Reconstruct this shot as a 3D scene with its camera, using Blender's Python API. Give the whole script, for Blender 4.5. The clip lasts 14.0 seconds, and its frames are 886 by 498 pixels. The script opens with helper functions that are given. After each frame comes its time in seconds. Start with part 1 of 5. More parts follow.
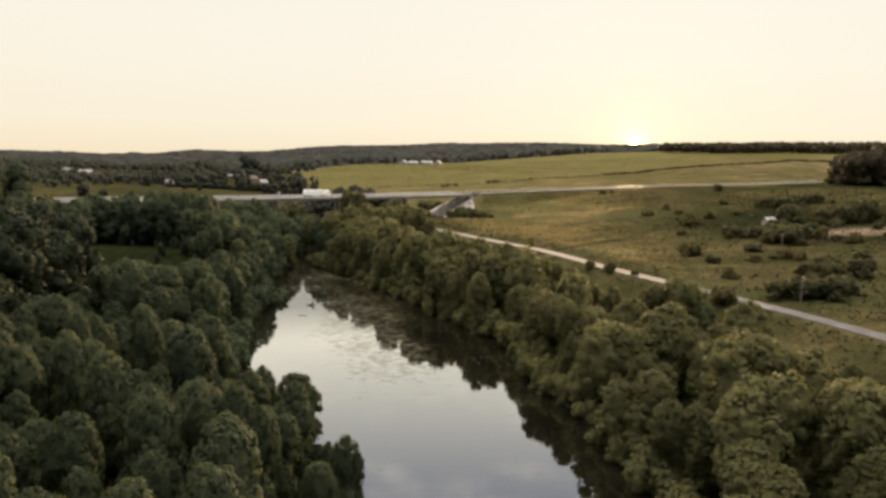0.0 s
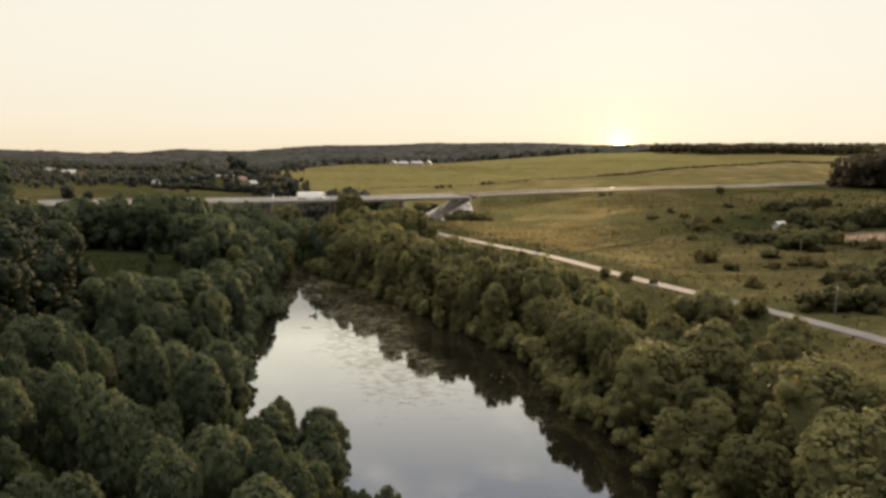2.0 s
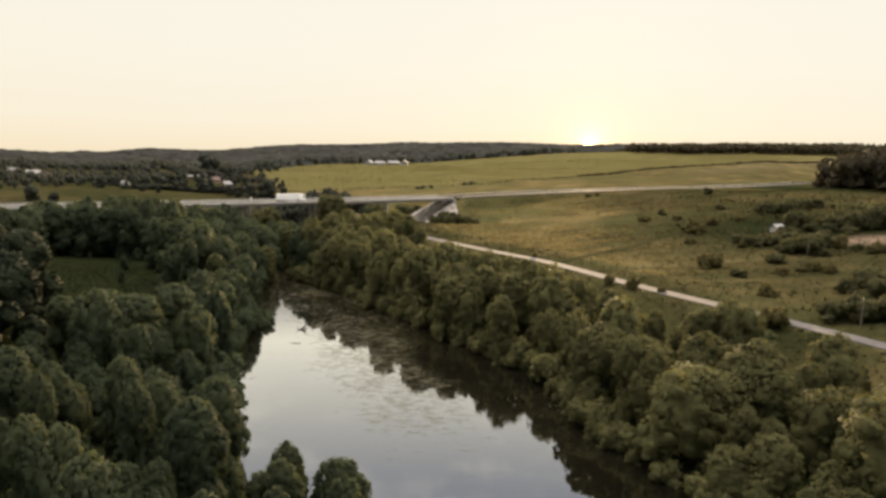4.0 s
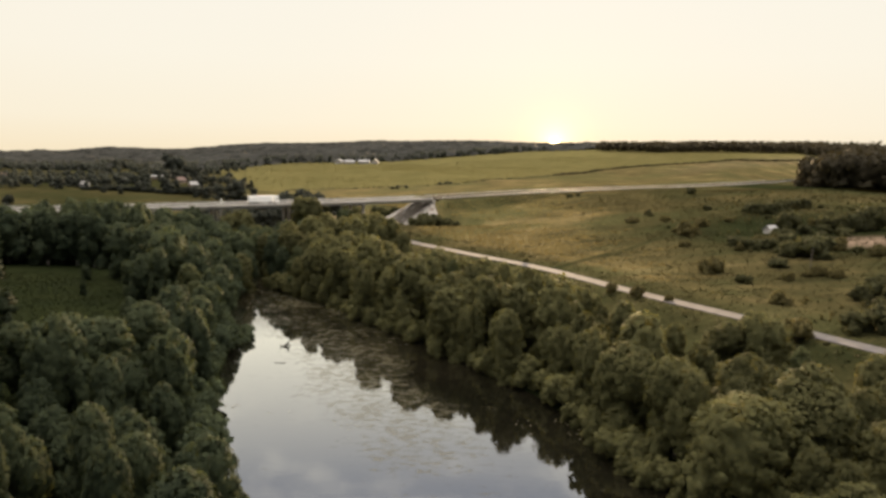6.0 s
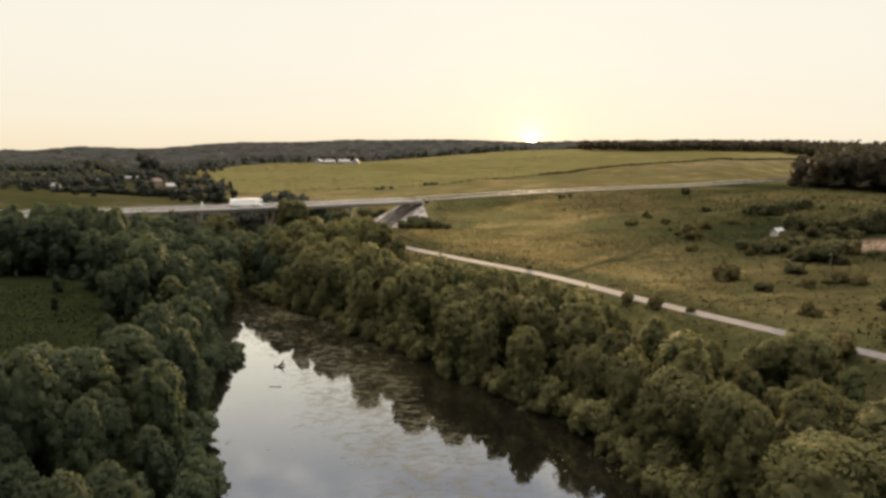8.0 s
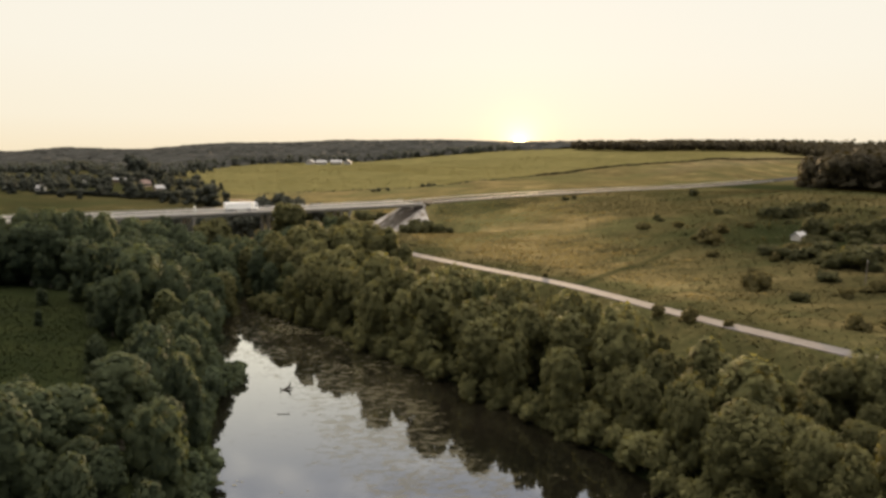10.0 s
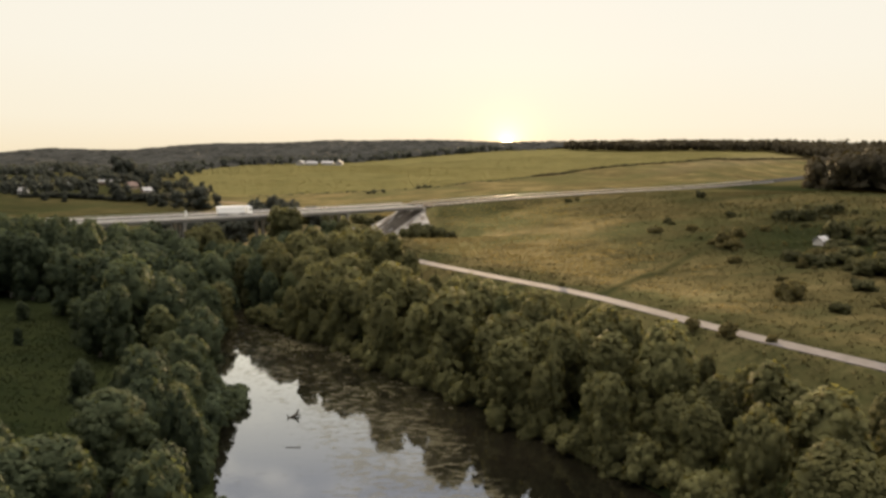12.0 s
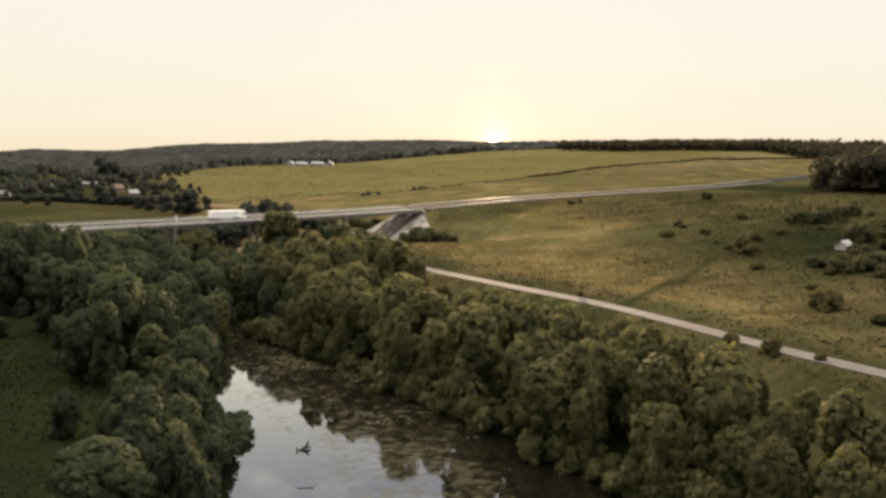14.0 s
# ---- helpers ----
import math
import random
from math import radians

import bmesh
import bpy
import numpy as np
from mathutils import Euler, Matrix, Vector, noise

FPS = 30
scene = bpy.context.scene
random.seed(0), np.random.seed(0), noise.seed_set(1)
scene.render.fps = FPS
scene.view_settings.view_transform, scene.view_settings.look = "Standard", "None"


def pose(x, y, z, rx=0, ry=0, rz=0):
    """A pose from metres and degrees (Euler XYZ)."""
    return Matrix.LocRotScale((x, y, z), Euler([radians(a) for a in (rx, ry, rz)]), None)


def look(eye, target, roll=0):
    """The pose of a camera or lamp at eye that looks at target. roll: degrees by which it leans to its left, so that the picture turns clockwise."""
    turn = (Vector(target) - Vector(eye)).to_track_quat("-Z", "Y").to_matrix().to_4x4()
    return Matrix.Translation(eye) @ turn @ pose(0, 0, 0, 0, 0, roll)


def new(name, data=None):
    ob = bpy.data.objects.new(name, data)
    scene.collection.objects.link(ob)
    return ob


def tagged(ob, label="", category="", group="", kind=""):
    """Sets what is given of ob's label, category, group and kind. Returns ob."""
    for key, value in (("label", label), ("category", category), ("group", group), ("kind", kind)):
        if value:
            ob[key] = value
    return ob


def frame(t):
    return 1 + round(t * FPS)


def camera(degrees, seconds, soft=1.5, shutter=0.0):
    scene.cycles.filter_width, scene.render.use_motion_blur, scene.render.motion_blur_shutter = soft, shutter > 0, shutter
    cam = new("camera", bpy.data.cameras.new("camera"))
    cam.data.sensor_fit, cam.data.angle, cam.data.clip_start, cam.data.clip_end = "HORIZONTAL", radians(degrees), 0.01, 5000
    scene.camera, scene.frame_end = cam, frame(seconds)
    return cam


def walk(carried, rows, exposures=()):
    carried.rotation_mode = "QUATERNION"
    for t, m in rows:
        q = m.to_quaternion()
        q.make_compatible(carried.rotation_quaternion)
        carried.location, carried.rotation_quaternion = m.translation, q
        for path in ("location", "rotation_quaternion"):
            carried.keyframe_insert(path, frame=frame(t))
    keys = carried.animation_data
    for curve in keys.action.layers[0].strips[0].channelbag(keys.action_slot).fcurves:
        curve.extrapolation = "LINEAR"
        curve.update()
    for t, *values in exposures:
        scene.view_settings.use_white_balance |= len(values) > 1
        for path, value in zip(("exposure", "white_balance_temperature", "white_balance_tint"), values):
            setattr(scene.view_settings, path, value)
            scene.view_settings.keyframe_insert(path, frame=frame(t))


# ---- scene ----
cam = camera(63.0, 14.0, soft=3.0)
# seconds, eye, yaw, pitch, roll
FLIGHT = [
    (0.0, 1.26, -1.08, 42.44, 0.34, -7.36, 1.03),
    (0.5, -0.49, 1.34, 42.64, 0.06, -7.36, 1.04),
    (1.0, -2.17, 3.81, 42.82, -0.19, -7.36, 1.08),
    (1.5, -3.80, 6.38, 42.97, -0.47, -7.35, 1.11),
    (2.0, -5.40, 9.09, 43.11, -0.82, -7.35, 1.14),
    (2.5, -6.97, 11.94, 43.25, -1.25, -7.34, 1.17),
    (3.0, -8.52, 14.94, 43.38, -1.77, -7.35, 1.19),
    (3.5, -10.06, 18.08, 43.51, -2.37, -7.36, 1.19),
    (4.0, -11.57, 21.33, 43.64, -3.02, -7.38, 1.19),
    (4.5, -13.06, 24.68, 43.78, -3.70, -7.40, 1.18),
    (5.0, -14.52, 28.09, 43.92, -4.38, -7.42, 1.15),
    (5.5, -15.95, 31.55, 44.06, -5.05, -7.45, 1.13),
    (6.0, -17.34, 35.03, 44.19, -5.67, -7.47, 1.10),
    (6.5, -18.70, 38.51, 44.33, -6.24, -7.49, 1.06),
    (7.0, -20.01, 41.98, 44.46, -6.73, -7.51, 1.03),
    (7.5, -21.28, 45.43, 44.59, -7.15, -7.52, 1.00),
    (8.0, -22.51, 48.85, 44.71, -7.49, -7.52, 0.97),
    (8.5, -23.70, 52.25, 44.82, -7.77, -7.53, 0.95),
    (9.0, -24.86, 55.63, 44.92, -8.00, -7.52, 0.92),
    (9.5, -25.98, 58.99, 45.01, -8.19, -7.52, 0.90),
    (10.0, -27.08, 62.36, 45.09, -8.37, -7.51, 0.88),
    (10.5, -28.15, 65.73, 45.17, -8.56, -7.50, 0.86),
    (11.0, -29.21, 69.11, 45.24, -8.78, -7.49, 0.84),
    (11.5, -30.25, 72.51, 45.31, -9.03, -7.48, 0.81),
    (12.0, -31.27, 75.91, 45.38, -9.32, -7.48, 0.78),
    (12.5, -32.27, 79.31, 45.46, -9.64, -7.48, 0.75),
    (13.0, -33.25, 82.66, 45.55, -9.95, -7.48, 0.72),
    (13.5, -34.19, 85.92, 45.67, -10.19, -7.48, 0.68),
    (14.0, -35.07, 89.01, 45.82, -10.30, -7.48, 0.65),
]


def aim(x, y, z, yaw, pitch, roll):
    a, b = radians(yaw), radians(pitch)
    way = Vector((-math.sin(a) * math.cos(b), math.cos(a) * math.cos(b), math.sin(b)))
    return look((x, y, z), Vector((x, y, z)) + way * 10, roll)


walk(cam, [(t, aim(*row)) for t, *row in FLIGHT])
scene.view_settings.exposure = 0.9

# ---- sky and sun ----
# the disc stands just over the hills; the lamp a little higher, so that its light clears them
SUN_AZ, SUN_EL, LAMP_EL = radians(14.2), radians(1.0), radians(5.0)
SUN_WAY = Vector((math.sin(SUN_AZ) * math.cos(SUN_EL), math.cos(SUN_AZ) * math.cos(SUN_EL), math.sin(SUN_EL)))


def link(tree, a, b):
    tree.links.new(a, b)


def math_node(nt, op, a, b=None, clamp=False):
    n = nt.nodes.new("ShaderNodeMath")
    n.operation, n.use_clamp = op, clamp
    for k, v in enumerate((a, b)):
        if v is None:
            continue
        if isinstance(v, (int, float)):
            n.inputs[k].default_value = v
        else:
            nt.links.new(v, n.inputs[k])
    return n.outputs[0]


def ramp(nt, fac, stops, mode="LINEAR"):
    n = nt.nodes.new("ShaderNodeValToRGB")
    n.color_ramp.interpolation = mode
    el = n.color_ramp.elements
    while len(el) < len(stops):
        el.new(0.5)
    for e, (p, c) in zip(el, stops):
        e.position, e.color = p, (*c, 1)
    nt.links.new(fac, n.inputs[0])
    return n.outputs[0]


def mix_rgb(nt, mode, fac, a, b):
    n = nt.nodes.new("ShaderNodeMix")
    n.data_type, n.blend_type = "RGBA", mode
    n.clamp_result = False
    for sock, v in ((n.inputs[0], fac), (n.inputs[6], a), (n.inputs[7], b)):
        if isinstance(v, (int, float)):
            sock.default_value = v
        elif isinstance(v, (tuple, list)):
            sock.default_value = (*v, 1)
        else:
            nt.links.new(v, sock)
    return n.outputs[2]


def make_world():
    w = bpy.data.worlds.new("evening_sky")
    scene.world = w
    w.use_nodes = True
    nt = w.node_tree
    nt.nodes.clear()
    out = nt.nodes.new("ShaderNodeOutputWorld")
    bg = nt.nodes.new("ShaderNodeBackground")
    tc = nt.nodes.new("ShaderNodeTexCoord")
    sep = nt.nodes.new("ShaderNodeSeparateXYZ")
    link(nt, tc.outputs["Generated"], sep.inputs[0])
    # thin bright evening haze near the horizon, a bluer gap higher up
    up = math_node(nt, "MAXIMUM", sep.outputs[2], 0.0)
    # unseen bright bands added above the view: 0.25 brightens the water, overhead the land
    haze = ramp(nt, up, [(0.0, (0.93, 0.80, 0.58)), (0.04, (0.945, 0.86, 0.69)), (0.12, (0.955, 0.895, 0.765)), (0.205, (0.95, 0.90, 0.79)),
                         (0.25, (2.25, 2.13, 1.74)), (0.34, (1.52, 1.48, 1.33)), (0.44, (0.80, 0.84, 0.95)), (0.58, (2.40, 2.24, 2.09)), (0.78, (3.80, 3.45, 3.12)), (1.0, (4.00, 3.63, 3.28))])
    dot = nt.nodes.new("ShaderNodeVectorMath")
    dot.operation = "DOT_PRODUCT"
    link(nt, tc.outputs["Generated"], dot.inputs[0])
    dot.inputs[1].default_value = SUN_WAY
    cosv = dot.outputs["Value"]
    # the sky away from the sun is dimmer and bluer
    back = ramp(nt, math_node(nt, "ADD", math_node(nt, "MULTIPLY", cosv, 0.5), 0.5),
                [(0.0, (0.20, 0.22, 0.27)), (0.30, (0.42, 0.45, 0.50)), (0.5, (1.66, 1.60, 1.53)), (0.85, (1.0, 0.99, 0.98)), (0.93, (1, 1, 1))])
    base = mix_rgb(nt, "MULTIPLY", 1.0, haze, back)
    # thin broken cloud high up
    cl = nt.nodes.new("ShaderNodeTexNoise")
    cl.inputs["Scale"].default_value, cl.inputs["Detail"].default_value, cl.inputs["Roughness"].default_value = 5.5, 6.0, 0.62
    st = nt.nodes.new("ShaderNodeMapping")
    st.inputs["Scale"].default_value = (1, 1, 2.6)
    link(nt, tc.outputs["Generated"], st.inputs[0])
    link(nt, st.outputs[0], cl.inputs["Vector"])
    high = ramp(nt, up, [(0.24, (0, 0, 0)), (0.40, (1, 1, 1))])
    puff = mix_rgb(nt, "MULTIPLY", 1.0, ramp(nt, cl.outputs[0], [(0.50, (0, 0, 0)), (0.66, (0.52, 0.46, 0.33))]), high)
    base = mix_rgb(nt, "ADD", 1.0, base, puff)
    sky = nt.nodes.new("ShaderNodeTexSky")
    sky.sky_type, sky.sun_disc = "NISHITA", False
    sky.sun_elevation, sky.sun_rotation = LAMP_EL, SUN_AZ
    base = mix_rgb(nt, "ADD", 0.0025, base, sky.outputs[0])
    # glow round the low sun, and its disc
    ang = math_node(nt, "ARCCOSINE", math_node(nt, "MINIMUM", cosv, 1.0))
    wide = math_node(nt, "POWER", 2.718, math_node(nt, "MULTIPLY", ang, -22.0))
    near = math_node(nt, "POWER", 2.718, math_node(nt, "MULTIPLY", ang, -80.0))
    disc = math_node(nt, "LESS_THAN", ang, radians(0.4))
    glow = mix_rgb(nt, "ADD", 1.0, mix_rgb(nt, "MIX", wide, (0, 0, 0), (0.16, 0.06, -0.26)), mix_rgb(nt, "MIX", near, (0, 0, 0), (3.0, 2.1, 0.75)))
    total = mix_rgb(nt, "ADD", 1.0, base, glow)
    total = mix_rgb(nt, "ADD", 1.0, total, mix_rgb(nt, "MIX", disc, (0, 0, 0), (14, 11, 6)))
    link(nt, total, bg.inputs[0])
    bg.inputs[1].default_value = 0.536
    link(nt, bg.outputs[0], out.inputs[0])


make_world()
sun_data = bpy.data.lights.new("sun", "SUN")
sun_data.energy, sun_data.angle, sun_data.color = 5.0, radians(0.6), (1.0, 0.70, 0.38)
sun = new("sun", sun_data)
sun.matrix_world = look((math.sin(SUN_AZ) * 900, math.cos(SUN_AZ) * 900, 900 * math.tan(LAMP_EL) + 40), (0, 0, 40))


# ---- materials ----
def material(name):
    m = bpy.data.materials.new(name)
    m.use_nodes = True
    nt = m.node_tree
    nt.nodes.clear()
    out = nt.nodes.new("ShaderNodeOutputMaterial")
    p = nt.nodes.new("ShaderNodeBsdfPrincipled")
    link(nt, p.outputs[0], out.inputs[0])
    return m, nt, p, out


def noise_tex(nt, scale, detail=4.0, rough=0.55, coord="Object", stretch=None):
    tc = nt.nodes.new("ShaderNodeTexCoord")
    n = nt.nodes.new("ShaderNodeTexNoise")
    n.inputs["Scale"].default_value, n.inputs["Detail"].default_value, n.inputs["Roughness"].default_value = scale, detail, rough
    src = tc.outputs[coord]
    if stretch:
        mp = nt.nodes.new("ShaderNodeMapping")
        mp.inputs["Scale"].default_value = stretch
        mp.inputs["Rotation"].default_value = (0, 0, 0.48)
        link(nt, src, mp.inputs[0])
        src = mp.outputs[0]
    link(nt, src, n.inputs["Vector"])
    return n.outputs[0]


def bump(nt, p, height, strength, dist):
    b = nt.nodes.new("ShaderNodeBump")
    b.inputs["Strength"].default_value, b.inputs["Distance"].default_value = strength, dist
    link(nt, height, b.inputs["Height"])
    link(nt, b.outputs[0], p.inputs["Normal"])


def plain(name, a, b, scale, rough=0.8, metal=0.0, bump_by=0.0, stretch=None, spec=0.3):
    """Two tones blended by noise at two scales."""
    m, nt, p, _ = material(name)
    n1, n2 = noise_tex(nt, scale, 5, 0.6, stretch=stretch), noise_tex(nt, scale * 0.13, 3)
    mixed = math_node(nt, "ADD", math_node(nt, "MULTIPLY", n1, 0.6), math_node(nt, "MULTIPLY", n2, 0.4))
    link(nt, ramp(nt, mixed, [(0.36, a), (0.64, b)]), p.inputs["Base Color"])
    p.inputs["Roughness"].default_value, p.inputs["Metallic"].default_value = rough, metal
    p.inputs["Specular IOR Level"].default_value = spec
    if bump_by:
        bump(nt, p, n1, bump_by, 0.05)
    return m


def leaf_material(name, dark, light, through_part):
    """Leaves: tone by tree, by lobe and by clump; through_part is the share of light that passes through."""
    m, nt, p, out = material(name)
    info, geo = nt.nodes.new("ShaderNodeObjectInfo"), nt.nodes.new("ShaderNodeNewGeometry")
    v = math_node(nt, "ADD", math_node(nt, "MULTIPLY", info.outputs["Random"], 0.34), math_node(nt, "MULTIPLY", geo.outputs["Random Per Island"], 0.22))
    v = math_node(nt, "ADD", v, math_node(nt, "MULTIPLY", noise_tex(nt, 0.55, 3), 0.44))
    bump(nt, p, noise_tex(nt, 2.2, 5, 0.75), 0.9, 0.4)
    col = ramp(nt, v, [(0.15, dark), (0.85, light)])
    link(nt, col, p.inputs["Base Color"])
    p.inputs["Roughness"].default_value = 0.7 if through_part else 0.85
    p.inputs["Specular IOR Level"].default_value = 0.04 if through_part else 0.03
    if through_part:
        tr = nt.nodes.new("ShaderNodeBsdfTranslucent")
        link(nt, mix_rgb(nt, "MULTIPLY", 1.0, col, (1.25, 1.15, 0.72)), tr.inputs[0])
        mx = nt.nodes.new("ShaderNodeMixShader")
        mx.inputs[0].default_value = through_part
        link(nt, p.outputs[0], mx.inputs[1])
        link(nt, tr.outputs[0], mx.inputs[2])
        link(nt, mx.outputs[0], out.inputs[0])
    return m


def foliage(name, dark, light, through_part=0.45):
    """The dense leafy mass of a crown, and its loose thin leaves."""
    return leaf_material(name + "_mass", dark, light, 0.0), leaf_material(name + "_leaves", dark, light, through_part)


# willows' own olive, warmed a little to hold the low sun's glare
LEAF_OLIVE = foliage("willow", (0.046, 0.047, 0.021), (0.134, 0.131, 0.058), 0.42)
LEAF_GREEN = foliage("alder", (0.024, 0.034, 0.022), (0.076, 0.091, 0.049), 0.42)
LEAF_BANK = foliage("poplar", (0.036, 0.044, 0.021), (0.104, 0.112, 0.052), 0.42)
# oak leaves near black: the slope's shade is painted into them
LEAF_SHADED = foliage("oak", (0.011, 0.016, 0.010), (0.030, 0.037, 0.021), 0.12)
LEAF_WOOD = foliage("wood", (0.024, 0.022, 0.014), (0.054, 0.046, 0.029), 0.3)
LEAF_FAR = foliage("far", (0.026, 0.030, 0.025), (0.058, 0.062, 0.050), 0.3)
LEAF_HILL = foliage("hill", (0.015, 0.016, 0.014), (0.034, 0.034, 0.030))
LEAF_SCRUB = foliage("shrub", (0.034, 0.036, 0.018), (0.092, 0.090, 0.042), 0.45)
LEAF_DRY = foliage("scrub", (0.046, 0.042, 0.018), (0.112, 0.096, 0.040), 0.45)
BARK = plain("bark", (0.06, 0.05, 0.04), (0.16, 0.14, 0.11), 6.0, 0.9, bump_by=0.6)
CONCRETE = plain("concrete", (0.20, 0.19, 0.175), (0.33, 0.31, 0.285), 0.7, 0.85, bump_by=0.2)
# stained slabs, darkened further for the shade under the deck
STAINED_SHADED = plain("stained_shaded_concrete", (0.085, 0.072, 0.058), (0.17, 0.148, 0.122), 0.5, 0.9, bump_by=0.3)
CONCRETE_PALE = plain("pale_concrete", (0.19, 0.176, 0.158), (0.32, 0.298, 0.268), 0.9, 0.85, bump_by=0.2)
ASPHALT = plain("asphalt", (0.026, 0.025, 0.025), (0.046, 0.045, 0.044), 0.5, 0.95, bump_by=0.1, spec=0.02)
PARAPET = plain("parapet_concrete", (0.40, 0.385, 0.355), (0.58, 0.56, 0.52), 0.8, 0.85, bump_by=0.2)
GRAVEL = plain("gravel_road", (0.056, 0.050, 0.047), (0.100, 0.091, 0.087), 0.35, 0.95, bump_by=0.3)
STEEL = plain("galvanised_steel", (0.45, 0.46, 0.47), (0.62, 0.62, 0.62), 2.0, 0.45, 0.8)
WHITE = plain("white_sheet", (0.70, 0.70, 0.68), (0.86, 0.86, 0.84), 0.8, 0.5)
WALL_WHITE = plain("whitewash", (0.28, 0.265, 0.24), (0.44, 0.42, 0.385), 0.7, 0.85)
WALL_BRICK = plain("brick_wall", (0.13, 0.095, 0.07), (0.22, 0.16, 0.12), 1.2, 0.9)
ROOF_GREY = plain("grey_roof_sheet", (0.09, 0.09, 0.09), (0.15, 0.15, 0.145), 0.9, 0.7)
ROOF_PALE = plain("pale_roof_sheet", (0.15, 0.15, 0.15), (0.26, 0.26, 0.255), 0.9, 0.6)
ROOF_RED = plain("red_roof_tile", (0.075, 0.05, 0.042), (0.12, 0.08, 0.065), 1.4, 0.8)
DARK_GLASS = plain("window_glass", (0.03, 0.035, 0.04), (0.05, 0.055, 0.06), 0.5, 0.12, spec=0.6)
RUBBER = plain("rubber", (0.02, 0.02, 0.02), (0.04, 0.04, 0.04), 3.0, 0.8)
LILY = plain("floating_weed", (0.062, 0.056, 0.030), (0.150, 0.132, 0.075), 0.6, 0.4)
DEADWOOD = plain("dead_wood", (0.018, 0.016, 0.014), (0.045, 0.038, 0.03), 5.0, 0.9)
RAIL_WOOD = plain("weathered_wood", (0.09, 0.075, 0.058), (0.17, 0.145, 0.115), 4.0, 0.9)


def water_material():
    """Still water with a broken mat of fine floating weed where the sheet's own attribute puts it."""
    m, nt, p, out = material("river_water")
    n1 = noise_tex(nt, 0.9, 3, 0.5)
    n2 = noise_tex(nt, 0.035, 3, 0.5)
    link(nt, ramp(nt, n2, [(0.35, (0.003, 0.003, 0.002)), (0.7, (0.007, 0.006, 0.004))]), p.inputs["Base Color"])
    link(nt, ramp(nt, n2, [(0.40, (0.015, 0.015, 0.015)), (0.62, (0.06, 0.06, 0.06))]), p.inputs["Roughness"])
    p.inputs["IOR"].default_value = 2.6
    bump(nt, p, math_node(nt, "ADD", n1, noise_tex(nt, 0.28, 2, 0.5, stretch=(0.5, 1.6, 1))), 0.07, 0.05)
    at = nt.nodes.new("ShaderNodeAttribute")
    at.attribute_name = "weed"
    fine, mid = noise_tex(nt, 0.55, 6, 0.70, stretch=(0.75, 1.35, 1)), noise_tex(nt, 0.10, 4, 0.6)
    dens = math_node(nt, "ADD", math_node(nt, "MULTIPLY", fine, 0.74), math_node(nt, "MULTIPLY", mid, 0.26))
    dens = math_node(nt, "ADD", dens, math_node(nt, "MULTIPLY", at.outputs["Fac"], 0.135))
    film = nt.nodes.new("ShaderNodeBsdfPrincipled")
    film.inputs["Base Color"].default_value = (0.058, 0.052, 0.029, 1)
    film.inputs["Roughness"].default_value = 0.35
    film.inputs["Specular IOR Level"].default_value = 0.12
    mx = nt.nodes.new("ShaderNodeMixShader")
    link(nt, ramp(nt, dens, [(0.60, (0, 0, 0)), (0.68, (0.56, 0.56, 0.56))]), mx.inputs[0])
    link(nt, p.outputs[0], mx.inputs[1])
    link(nt, film.outputs[0], mx.inputs[2])
    link(nt, mx.outputs[0], out.inputs[0])
    return m


WATER = water_material()


